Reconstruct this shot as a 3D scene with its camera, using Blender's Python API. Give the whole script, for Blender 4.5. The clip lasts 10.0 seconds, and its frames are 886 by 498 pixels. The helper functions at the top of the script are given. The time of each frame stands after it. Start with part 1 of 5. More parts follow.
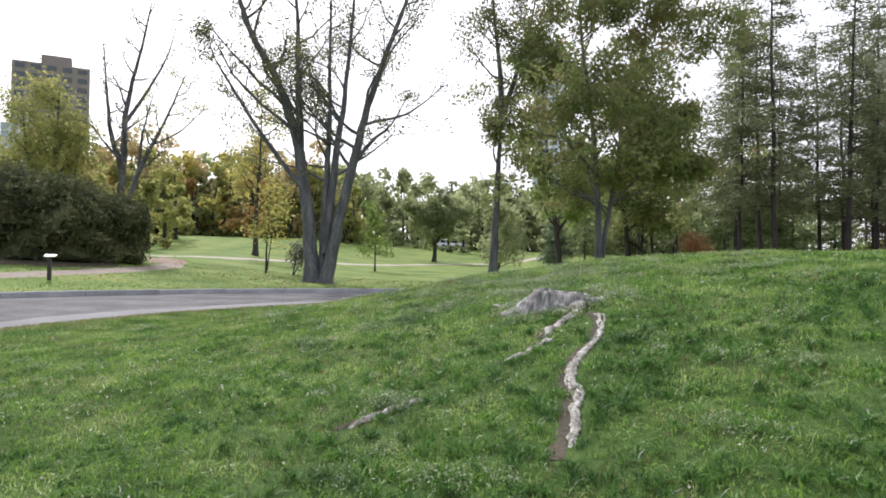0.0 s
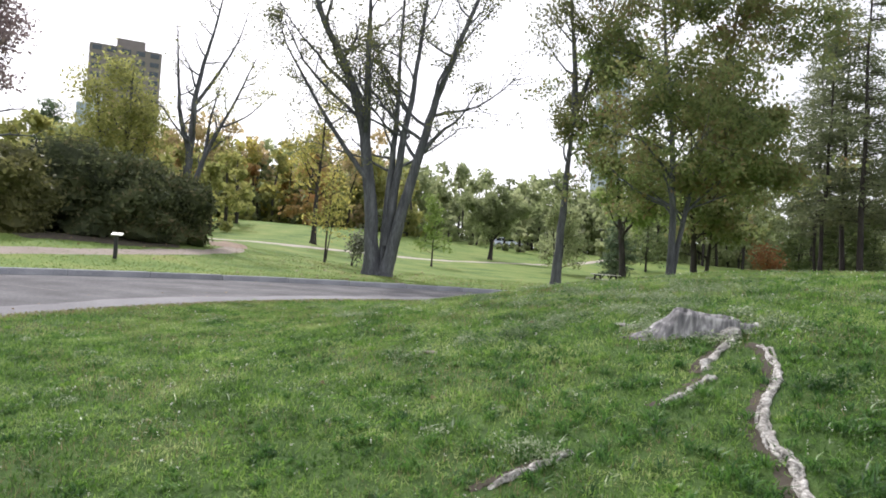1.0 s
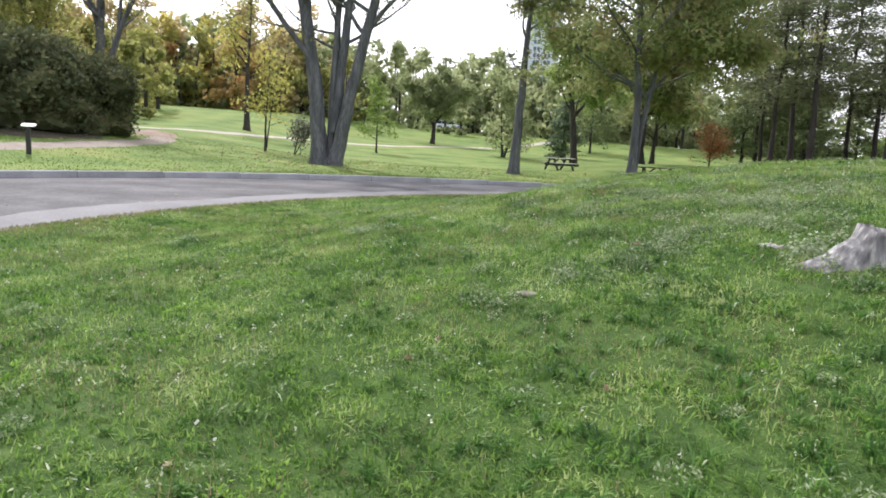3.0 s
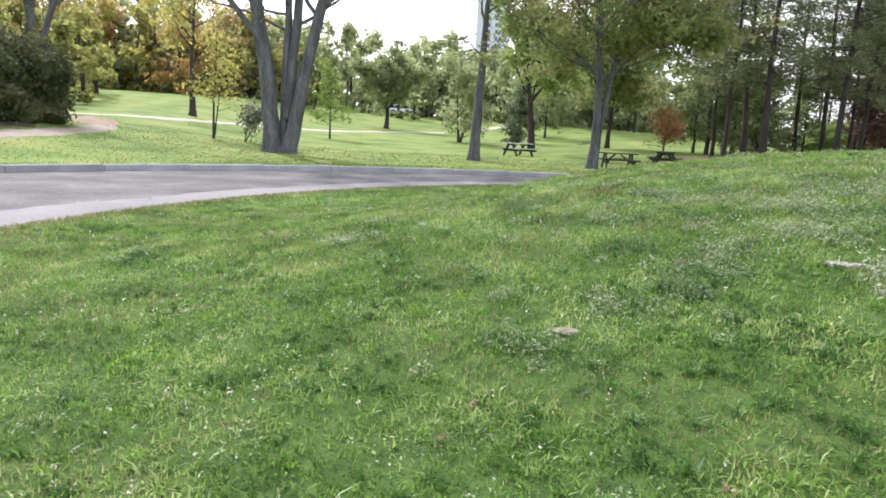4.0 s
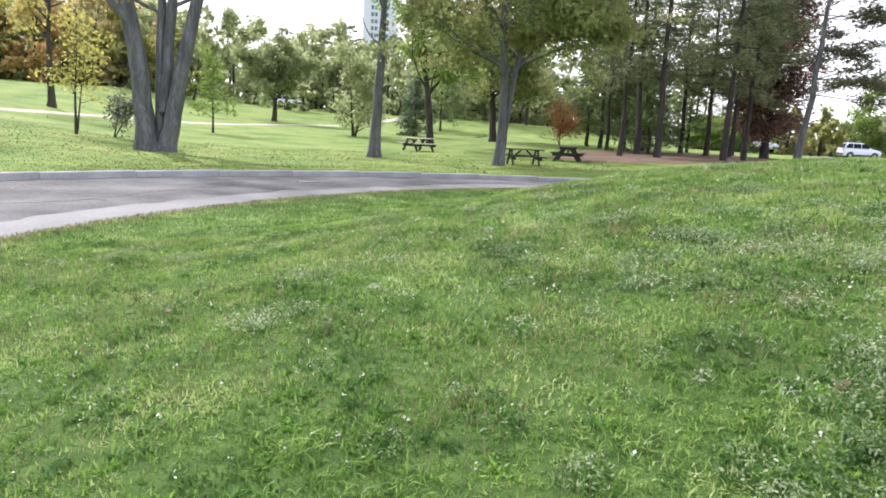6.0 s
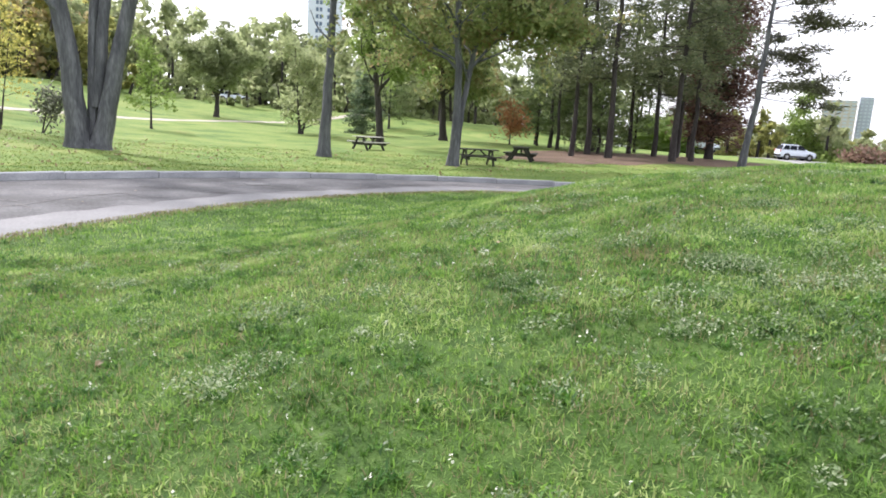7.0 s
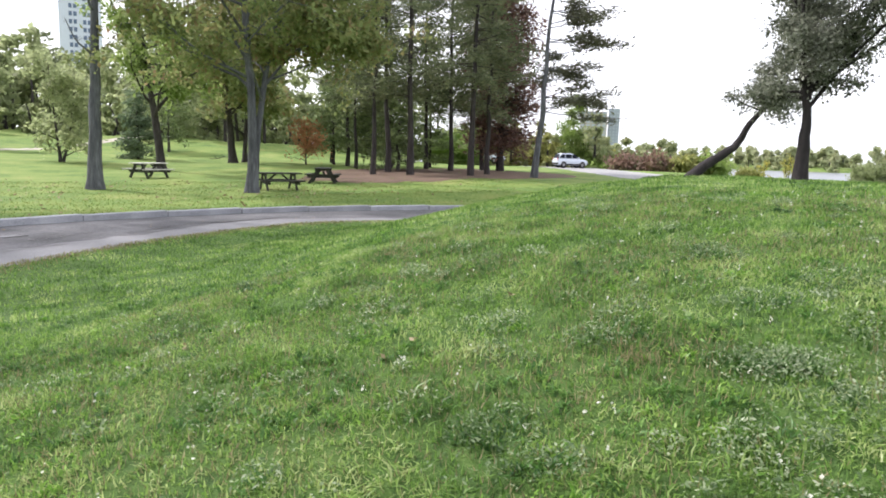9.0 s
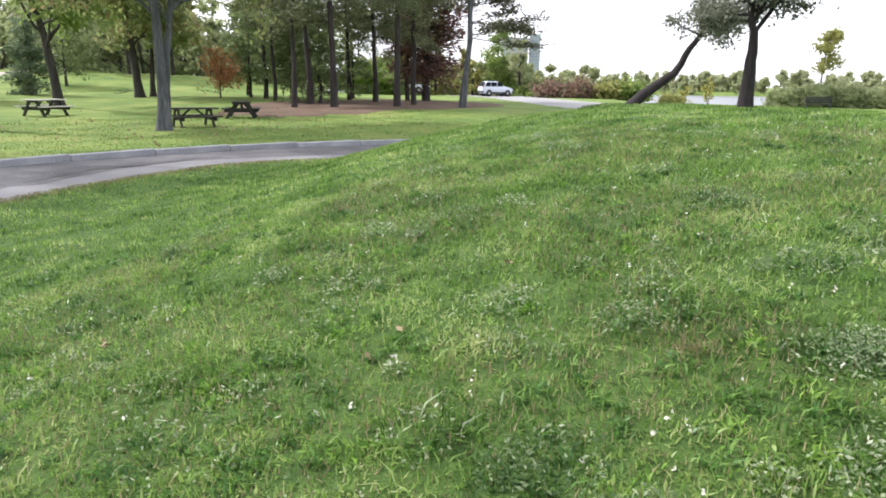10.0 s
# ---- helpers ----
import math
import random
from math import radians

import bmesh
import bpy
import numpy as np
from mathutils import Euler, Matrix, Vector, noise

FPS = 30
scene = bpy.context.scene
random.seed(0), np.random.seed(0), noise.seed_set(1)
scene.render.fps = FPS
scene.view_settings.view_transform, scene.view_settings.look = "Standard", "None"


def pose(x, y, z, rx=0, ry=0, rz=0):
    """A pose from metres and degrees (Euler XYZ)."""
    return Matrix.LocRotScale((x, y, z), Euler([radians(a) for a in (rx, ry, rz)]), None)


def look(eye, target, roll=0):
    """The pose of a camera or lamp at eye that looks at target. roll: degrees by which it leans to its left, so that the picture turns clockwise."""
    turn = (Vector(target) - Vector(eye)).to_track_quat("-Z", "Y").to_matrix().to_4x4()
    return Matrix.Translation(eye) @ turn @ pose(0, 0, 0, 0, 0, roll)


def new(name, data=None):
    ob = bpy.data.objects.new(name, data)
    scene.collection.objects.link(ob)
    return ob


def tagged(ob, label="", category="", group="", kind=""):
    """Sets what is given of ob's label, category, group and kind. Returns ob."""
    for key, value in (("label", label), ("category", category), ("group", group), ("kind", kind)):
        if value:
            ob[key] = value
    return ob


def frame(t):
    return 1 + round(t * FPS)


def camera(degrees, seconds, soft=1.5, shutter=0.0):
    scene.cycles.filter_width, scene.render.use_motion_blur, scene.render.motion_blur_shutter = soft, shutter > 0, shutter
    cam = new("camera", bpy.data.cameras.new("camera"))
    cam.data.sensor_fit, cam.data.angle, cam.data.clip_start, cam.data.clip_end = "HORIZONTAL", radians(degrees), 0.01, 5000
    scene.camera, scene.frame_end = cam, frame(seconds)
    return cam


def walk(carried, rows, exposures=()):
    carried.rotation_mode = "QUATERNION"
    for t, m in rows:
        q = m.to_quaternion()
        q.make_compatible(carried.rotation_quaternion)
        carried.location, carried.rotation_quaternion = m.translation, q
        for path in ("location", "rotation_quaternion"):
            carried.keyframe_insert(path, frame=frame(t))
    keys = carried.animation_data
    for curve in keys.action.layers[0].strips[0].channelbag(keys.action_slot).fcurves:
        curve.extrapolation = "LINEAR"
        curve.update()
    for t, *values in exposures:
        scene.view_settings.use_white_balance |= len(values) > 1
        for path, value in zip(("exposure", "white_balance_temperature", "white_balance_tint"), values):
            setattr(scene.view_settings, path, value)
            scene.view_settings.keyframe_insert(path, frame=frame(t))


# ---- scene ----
cam = camera(66.41, 10.0, 1.8)
PATH = [
    (0, (-0.000, 0.000, 1.000), (-0.000, 9.998, 1.189), 0.96),
    (0.5, (-0.299, 0.479, 1.026), (0.075, 10.470, 1.230), 2.97),
    (1, (-0.621, 0.977, 1.050), (-1.367, 10.949, 1.148), 4.14),
    (1.5, (-0.961, 1.394, 1.064), (-1.260, 11.389, 0.990), 4.69),
    (2, (-1.294, 1.872, 1.044), (-1.552, 11.850, 0.428), 4.33),
    (2.5, (-1.579, 2.312, 1.078), (-1.627, 12.214, -0.321), 3.45),
    (2.7, (-1.686, 2.485, 1.098), (-1.500, 12.370, -0.399), 3.29),
    (3.8, (-2.103, 3.432, 1.172), (-1.524, 13.276, -0.492), 2.81),
    (4, (-2.157, 3.637, 1.203), (-1.104, 13.428, -0.535), 2.91),
    (4.5, (-2.243, 4.155, 1.230), (-0.515, 13.843, -0.547), 3.41),
    (5, (-2.294, 4.649, 1.280), (-0.496, 14.346, -0.375), 2.84),
    (5.5, (-2.357, 5.185, 1.353), (-0.242, 14.810, -0.345), 2.58),
    (5.7, (-2.379, 5.378, 1.358), (-0.009, 14.933, -0.397), 2.68),
    (6.8, (-2.474, 6.346, 1.398), (0.644, 15.682, -0.365), 3.75),
    (7, (-2.485, 6.516, 1.404), (0.891, 15.760, -0.369), 3.60),
    (7.5, (-2.452, 6.978, 1.469), (1.289, 16.077, -0.326), 2.25),
    (8, (-2.472, 7.430, 1.509), (2.068, 16.222, 0.062), 1.75),
    (8.5, (-2.422, 7.822, 1.522), (3.368, 15.851, 0.104), 1.73),
    (9, (-2.341, 8.246, 1.551), (3.651, 16.127, 0.139), 1.65),
    (9.5, (-2.267, 8.666, 1.564), (3.861, 16.283, -0.539), 1.23),
    (10, (-2.107, 9.007, 1.584), (4.608, 16.024, -0.797), 0.81),
]
walk(cam, [(t, look(eye, target, roll)) for t, eye, target, roll in PATH],
     [(t, stops, 6300, 16.5) for t, stops in ((0, -0.2), (1, -0.22), (2.2, -0.16), (2.6, -0.06), (3.8, 0.32), (5.5, 0.49), (7.5, 0.43), (9.5, 0.3), (10, 0.34))])

# ---- light ----
SUN_AZ, SUN_EL = 28.0, 43.0  # degrees: left of +y, above the horizon
world = bpy.data.worlds.new("sky")
scene.world = world
world.use_nodes = True
wn, wl = world.node_tree.nodes, world.node_tree.links
sky = wn.new("ShaderNodeTexSky")
sky.sky_type, sky.sun_disc = "NISHITA", False
sky.sun_elevation, sky.sun_rotation = radians(SUN_EL), radians(-SUN_AZ)
sky.air_density, sky.dust_density, sky.ozone_density = 1.0, 5.0, 0.6
pale = wn.new("ShaderNodeHueSaturation")
pale.inputs["Saturation"].default_value = 0.3
wl.new(sky.outputs[0], pale.inputs["Color"])
veil = wn.new("ShaderNodeMix")  # thin bright cloud over the whole sky
veil.data_type = "RGBA"
veil.inputs[0].default_value = 0.65
veil.inputs[7].default_value = (9.3, 9.5, 9.8, 1)
wl.new(pale.outputs[0], veil.inputs[6])
wl.new(veil.outputs[2], wn["Background"].inputs[0])
wn["Background"].inputs[1].default_value = 0.175
sun = new("sun", bpy.data.lights.new("sun", "SUN"))
sun.data.energy, sun.data.angle, sun.data.color = 3.7, radians(1.5), (1.0, 0.95, 0.89)
az, el = radians(SUN_AZ), radians(SUN_EL)
SUN_DIR = Vector((-math.sin(az) * math.cos(el), math.cos(az) * math.cos(el), math.sin(el)))
sun.matrix_world = look((0, 0, 60), Vector((0, 0, 60)) - SUN_DIR)


# ---- materials ----
def surface(name, colors, scale=4.0, fine=60.0, rough=0.85, bump=0.3, metal=0.0, spread=0.0, depth=0.01, stretch=(1, 1, 1), spec=0.3):
    """A rough surface: a ramp of colours over large noise, fine grain and relief."""
    m = bpy.data.materials.new(name)
    m.use_nodes = True
    n, l = m.node_tree.nodes, m.node_tree.links
    b = n["Principled BSDF"]
    co, mp = n.new("ShaderNodeTexCoord"), n.new("ShaderNodeMapping")
    mp.inputs["Scale"].default_value = stretch
    l.new(co.outputs["Object"], mp.inputs["Vector"])
    big, small = n.new("ShaderNodeTexNoise"), n.new("ShaderNodeTexNoise")
    big.inputs["Scale"].default_value, big.inputs["Detail"].default_value = scale, 5
    small.inputs["Scale"].default_value, small.inputs["Detail"].default_value = fine, 4
    for t in (big, small):
        l.new(mp.outputs[0], t.inputs["Vector"])
    mix = n.new("ShaderNodeMath")
    mix.operation = "MULTIPLY_ADD"
    mix.inputs[1].default_value = 0.45
    l.new(small.outputs[0], mix.inputs[0])
    half = n.new("ShaderNodeMath")
    half.operation = "MULTIPLY"
    half.inputs[1].default_value = 0.6
    l.new(big.outputs[0], half.inputs[0])
    l.new(half.outputs[0], mix.inputs[2])
    ramp = n.new("ShaderNodeValToRGB")
    e = ramp.color_ramp.elements
    e[0].position, e[1].position = 0.33, 0.72
    e[0].color, e[1].color = (*colors[0], 1), (*colors[-1], 1)
    for k, c in enumerate(colors[1:-1], 1):
        e.new(0.33 + 0.39 * k / (len(colors) - 1)).color = (*c, 1)
    l.new(mix.outputs[0], ramp.inputs[0])
    col = ramp.outputs[0]
    if spread:
        oi, hs = n.new("ShaderNodeObjectInfo"), n.new("ShaderNodeHueSaturation")
        mr = n.new("ShaderNodeMapRange")
        mr.inputs[3].default_value, mr.inputs[4].default_value = 1 - spread, 1 + spread
        l.new(oi.outputs["Random"], mr.inputs[0])
        l.new(mr.outputs[0], hs.inputs["Value"])
        l.new(col, hs.inputs["Color"])
        col = hs.outputs[0]
    l.new(col, b.inputs["Base Color"])
    b.inputs["Roughness"].default_value, b.inputs["Metallic"].default_value = rough, metal
    b.inputs["Specular IOR Level"].default_value = spec
    if bump:
        bp = n.new("ShaderNodeBump")
        bp.inputs["Strength"].default_value, bp.inputs["Distance"].default_value = bump, depth
        l.new(mix.outputs[0], bp.inputs["Height"])
        l.new(bp.outputs[0], b.inputs["Normal"])
    return m


def leafy(name, colors, through_light=0.48, rough=0.55, spec=0.3, patch_scale=0.45, gain=1.4, each=0.55):
    """Thin leaves: every leaf (island) takes its own colour from the ramp; light shines through."""
    m = bpy.data.materials.new(name)
    m.use_nodes = True
    n, l = m.node_tree.nodes, m.node_tree.links
    b, out = n["Principled BSDF"], n["Material Output"]
    geo, ramp = n.new("ShaderNodeNewGeometry"), n.new("ShaderNodeValToRGB")
    e = ramp.color_ramp.elements
    e[0].color, e[1].color = (*colors[0], 1), (*colors[-1], 1)
    for k, c in enumerate(colors[1:-1], 1):
        e.new(k / (len(colors) - 1)).color = (*c, 1)
    co, big = n.new("ShaderNodeTexCoord"), n.new("ShaderNodeTexNoise")
    big.inputs["Scale"].default_value, big.inputs["Detail"].default_value = patch_scale, 3
    l.new(co.outputs["Object"], big.inputs["Vector"])
    mix = n.new("ShaderNodeMath")
    mix.operation = "MULTIPLY_ADD"
    mix.inputs[1].default_value = each
    l.new(geo.outputs["Random Per Island"], mix.inputs[0])
    sub = n.new("ShaderNodeMath")
    sub.operation = "MULTIPLY_ADD"
    sub.inputs[1].default_value, sub.inputs[2].default_value = gain, 0.495 - each / 2 - gain / 2
    l.new(big.outputs[0], sub.inputs[0])
    l.new(sub.outputs[0], mix.inputs[2])
    l.new(mix.outputs[0], ramp.inputs[0])
    l.new(ramp.outputs[0], b.inputs["Base Color"])
    b.inputs["Roughness"].default_value = rough
    b.inputs["Specular IOR Level"].default_value = spec
    tr, ms = n.new("ShaderNodeBsdfTranslucent"), n.new("ShaderNodeMixShader")
    l.new(ramp.outputs[0], tr.inputs[0])
    ms.inputs[0].default_value = through_light
    l.new(b.outputs[0], ms.inputs[1])
    l.new(tr.outputs[0], ms.inputs[2])
    l.new(ms.outputs[0], out.inputs[0])
    return m


def plain(name, color, rough=0.5, metal=0.0, spec=0.5):
    return surface(name, [tuple(c * 0.88 for c in color), color], 3.0, 90.0, rough, 0.05, metal, depth=0.002, spec=spec)


M = dict(
    soil=surface("mossy_soil_and_grass_roots", [(0.024, 0.055, 0.011), (0.066, 0.13, 0.025), (0.125, 0.2, 0.048)], 9.0, 110, 0.95, 1.0, depth=0.05),
    turf=surface("sunlit_turf", [(0.055, 0.105, 0.024), (0.11, 0.185, 0.036), (0.18, 0.245, 0.058), (0.27, 0.25, 0.09)], 0.35, 9, 0.95, 0.6, depth=0.05),
    # window colour lightened to stand for the haze before far towers
    haze_glass=plain("haze_paled_window_glass", (0.36, 0.43, 0.5), 0.3),
    rust=leafy("rust_leaves", [(0.1, 0.12, 0.055), (0.2, 0.13, 0.1), (0.29, 0.18, 0.14), (0.2, 0.22, 0.1)], 0.4, patch_scale=0.9, gain=2.2),
    # aerial haze is put into this leaf colour as paleness
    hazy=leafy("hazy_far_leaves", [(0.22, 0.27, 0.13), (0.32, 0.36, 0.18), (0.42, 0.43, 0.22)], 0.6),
    dark_strip=plain("shaded_balconies", (0.1, 0.145, 0.23), 0.4),
    grass=leafy("grass_blades", [(0.046, 0.105, 0.019), (0.098, 0.2, 0.037), (0.172, 0.308, 0.06), (0.265, 0.395, 0.1), (0.43, 0.505, 0.21)], 0.5, 0.4, 0.4, 1.8, 2.2, 0.66),
    rank=leafy("rank_grass_blades", [(0.022, 0.065, 0.015), (0.05, 0.135, 0.028), (0.11, 0.25, 0.05), (0.22, 0.38, 0.09)], 0.45, 0.4, 0.4, 2.0, 1.6, 0.7),
    clover=leafy("clover_leaves", [(0.09, 0.15, 0.06), (0.17, 0.245, 0.115), (0.29, 0.36, 0.2), (0.52, 0.57, 0.41)], 0.45, 0.5, 0.3, 2.0, 1.4, 0.85),
    asphalt=surface("worn_asphalt", [(0.062, 0.062, 0.064), (0.117, 0.117, 0.121), (0.196, 0.196, 0.2)], 0.9, 20, 0.85, 0.5, depth=0.012, spec=0.15),
    edgeroad=surface("dusty_road_edge", [(0.14, 0.14, 0.147), (0.185, 0.186, 0.192), (0.24, 0.24, 0.243)], 0.8, 24, 0.85, 0.5, depth=0.012),
    clay=surface("trodden_clay", [(0.2, 0.14, 0.1), (0.27, 0.2, 0.15), (0.33, 0.27, 0.2)], 0.8, 30, 0.95, 0.4),
    paleroad=surface("pale_asphalt", [(0.2, 0.2, 0.205), (0.28, 0.28, 0.285), (0.36, 0.36, 0.3)], 0.3, 20, 0.7, 0.3),
    concrete=surface("kerb_concrete", [(0.2, 0.21, 0.225), (0.33, 0.34, 0.36), (0.44, 0.45, 0.465)], 1.5, 40, 0.9, 0.4, spread=0.12),
    bark=surface("grey_bark", [(0.045, 0.047, 0.054), (0.1, 0.104, 0.115), (0.19, 0.195, 0.21)], 4, 18, 0.95, 1.0, depth=0.05, stretch=(1, 1, 0.18)),
    pinebark=surface("pine_bark", [(0.026, 0.023, 0.023), (0.05, 0.044, 0.043), (0.085, 0.076, 0.074)], 3, 16, 0.95, 0.9, depth=0.04, stretch=(1, 1, 0.25)),
    # darker copy of the pine bark; backlit shade is in its colour
    darkbark=surface("backlit_stem_bark", [(0.016, 0.014, 0.014), (0.030, 0.026, 0.026), (0.051, 0.046, 0.044)], 3, 16, 0.95, 0.9, depth=0.04, stretch=(1, 1, 0.25)),
    # upright dark streaks: weathering, plus recess shade put into the colour
    stumpwood=surface("weathered_wood_shade_streaks", [(0.04, 0.04, 0.043), (0.22, 0.217, 0.217), (0.74, 0.73, 0.7)], 3.2, 26, 0.9, 1.0, depth=0.04, stretch=(1, 1, 0.14)),
    path=surface("path_gravel", [(0.3, 0.26, 0.22), (0.42, 0.38, 0.33), (0.5, 0.46, 0.4)], 1, 40, 0.95, 0.3),
    dirt=surface("trodden_dirt", [(0.2, 0.165, 0.14), (0.28, 0.24, 0.205), (0.35, 0.305, 0.265)], 1, 40, 0.95, 0.3),
    needles=surface("pine_needle_floor", [(0.075, 0.05, 0.036), (0.13, 0.087, 0.062), (0.18, 0.128, 0.09)], 0.6, 30, 0.95, 0.4),
    # pale old wood, brightened further to paint sunlight onto the planks
    oldwood=surface("sunlit_weathered_planks", [(0.34, 0.33, 0.31), (0.52, 0.505, 0.475), (0.66, 0.645, 0.61)], 3, 40, 0.85, 0.4, stretch=(0.2, 1, 1), spread=0.12),
    darkwood=surface("dark_stained_planks", [(0.02, 0.022, 0.018), (0.04, 0.042, 0.035), (0.065, 0.065, 0.055)], 3, 40, 0.8, 0.4, stretch=(0.2, 1, 1), spread=0.15),
    olive=leafy("olive_leaves", [(0.1, 0.115, 0.05), (0.17, 0.185, 0.075), (0.25, 0.25, 0.11)], 0.5),
    oak=leafy("oak_leaves", [(0.105, 0.15, 0.057), (0.175, 0.225, 0.085), (0.25, 0.295, 0.115), (0.265, 0.245, 0.11), (0.28, 0.18, 0.11)], 0.6, 0.65, 0.15),
    lightgreen=leafy("light_green_leaves", [(0.13, 0.205, 0.05), (0.225, 0.315, 0.085), (0.34, 0.42, 0.15)], 0.64),
    yellow=leafy("yellow_leaves", [(0.26, 0.28, 0.08), (0.42, 0.4, 0.12), (0.58, 0.48, 0.14)], 0.72),
    orange=leafy("orange_leaves", [(0.38, 0.31, 0.125), (0.5, 0.36, 0.15), (0.58, 0.34, 0.16)], 0.7),
    red=leafy("red_leaves", [(0.32, 0.16, 0.08), (0.46, 0.22, 0.11), (0.55, 0.3, 0.17)], 0.6),
    oliveyellow=leafy("olive_yellow_leaves", [(0.1, 0.11, 0.045), (0.175, 0.18, 0.07), (0.27, 0.255, 0.1)], 0.5),
    mauve=leafy("dull_purple_leaves", [(0.17, 0.13, 0.13), (0.26, 0.2, 0.2), (0.36, 0.3, 0.28)], 0.45),
    darkred=leafy("dark_red_needles", [(0.11, 0.06, 0.05), (0.17, 0.095, 0.075), (0.22, 0.14, 0.1)], 0.2),
    pine=leafy("pine_needles", [(0.095, 0.125, 0.065), (0.165, 0.195, 0.1), (0.255, 0.28, 0.15)], 0.5),
    youngpine=leafy("young_pine_needles", [(0.1, 0.14, 0.06), (0.16, 0.215, 0.085), (0.24, 0.29, 0.12)], 0.45),
    padpine=leafy("dull_pine_needles", [(0.085, 0.09, 0.058), (0.13, 0.135, 0.085), (0.18, 0.185, 0.12)], 0.4),
    # both far greens are lifted and greyed to stand for distance haze
    fargreen=leafy("haze_paled_green_leaves", [(0.17, 0.21, 0.1), (0.27, 0.32, 0.155), (0.39, 0.43, 0.225)], 0.68),
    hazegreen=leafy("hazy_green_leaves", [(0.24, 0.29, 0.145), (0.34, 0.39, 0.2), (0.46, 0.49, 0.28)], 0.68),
    tan=leafy("tan_autumn_leaves", [(0.34, 0.31, 0.16), (0.48, 0.4, 0.21), (0.58, 0.44, 0.26)], 0.72),
    bluepine=leafy("blue_pine_needles", [(0.1, 0.145, 0.085), (0.155, 0.215, 0.125), (0.22, 0.285, 0.16)], 0.45),
    hedge=leafy("dark_hedge_leaves", [(0.045, 0.052, 0.032), (0.08, 0.098, 0.05), (0.13, 0.15, 0.07), (0.19, 0.16, 0.09)], 0.3, 0.75, 0.1, 0.8, 1.6, 0.6),
    silver=leafy("silver_leaves", [(0.07, 0.085, 0.055), (0.15, 0.165, 0.12), (0.27, 0.285, 0.22), (0.48, 0.49, 0.43)], 0.6, 0.55, 0.25, 0.9, 1.9),
    willow=leafy("willow_leaves", [(0.21, 0.235, 0.085), (0.32, 0.335, 0.115), (0.44, 0.42, 0.15)], 0.7),
    # far bank green, paled in the colour itself for haze over the river
    shore=leafy("haze_paled_bank_leaves", [(0.3, 0.35, 0.2), (0.4, 0.44, 0.25), (0.5, 0.5, 0.3)], 0.55),
    water=surface("river_water", [(0.1, 0.12, 0.13), (0.14, 0.16, 0.17)], 0.4, 3.0, 0.3, 0.4, depth=0.1, spec=0.6),
    # wall colour paled towards the sky, haze painted into it
    tower=surface("haze_paled_tower_concrete", [(0.52, 0.57, 0.64), (0.61, 0.66, 0.73)], 0.05, 0.6, 0.8, 0.0),
    brown=surface("brown_tower_brick", [(0.2, 0.18, 0.17), (0.28, 0.25, 0.24)], 0.05, 0.6, 0.85, 0.0),
    carglass=plain("tinted_car_glass", (0.012, 0.016, 0.024), 0.5, 0.0, 0.1),
    glass=plain("window_glass", (0.06, 0.08, 0.1), 0.12),
    white=plain("white_car_paint", (0.66, 0.72, 0.82), 0.25),
    dark=plain("dark_trim", (0.02, 0.02, 0.022), 0.45),
    grey=plain("grey_metal", (0.35, 0.36, 0.37), 0.35, 0.8),
    signwhite=plain("white_plate", (0.8, 0.8, 0.78), 0.5),
    lamp_red=plain("tail_lamp_red", (0.4, 0.02, 0.02), 0.3),
    rootwood=surface("bleached_root", [(0.04, 0.036, 0.03), (0.36, 0.345, 0.31), (0.83, 0.82, 0.77)], 18, 70, 0.9, 1.0, depth=0.03),
    earth=surface("bare_earth", [(0.032, 0.028, 0.02), (0.065, 0.055, 0.04), (0.11, 0.092, 0.068)], 4, 50, 0.95, 0.6),
    thatch=leafy("dry_thatch", [(0.16, 0.145, 0.075), (0.27, 0.24, 0.125), (0.4, 0.35, 0.2)], 0.35, 0.6, 0.2, 2.0, 1.2, 0.8),
    farlawn=leafy("far_lawn_blades", [(0.08, 0.15, 0.03), (0.13, 0.21, 0.042), (0.2, 0.27, 0.065), (0.28, 0.26, 0.09)], 0.5, 0.5, 0.3, 0.3, 1.5, 0.7),
    weed=leafy("lush_leaves", [(0.07, 0.175, 0.024), (0.13, 0.29, 0.04), (0.22, 0.4, 0.065), (0.34, 0.5, 0.12)], 0.45, 0.4, 0.4, 0.5, 1.4, 0.8),
    # white for clover petals and for painted glints on leaves
    fleck=leafy("white_petals_and_glints", [(0.55, 0.55, 0.45), (0.75, 0.75, 0.68)], 0.2),
    fieldstone=surface("lichened_stone", [(0.12, 0.11, 0.085), (0.24, 0.22, 0.175), (0.36, 0.34, 0.28)], 9, 60, 0.95, 0.8),
    tantower=surface("tan_tower_concrete", [(0.36, 0.34, 0.305), (0.45, 0.43, 0.385)], 0.05, 0.6, 0.85, 0.0),
    bluetower=surface("blue_grey_tower_concrete", [(0.27, 0.3, 0.36), (0.35, 0.38, 0.44)], 0.05, 0.6, 0.85, 0.0),
    deadleaf=leafy("fallen_leaves", [(0.17, 0.125, 0.075), (0.27, 0.205, 0.12), (0.38, 0.31, 0.19)], 0.2),
)


# ---- the lie of the land ----
CX, CY = 10.73, 6.28  # middle of the bend of the road


def sig(u):
    return 1 / (1 + np.exp(-np.clip(u, -40, 40)))


def ramp01(u):
    u = np.clip(u, 0, 1)
    return u * u * (3 - 2 * u)


def soft(u, w):
    return w * np.log1p(np.exp(np.clip(u / w, -40, 40)))


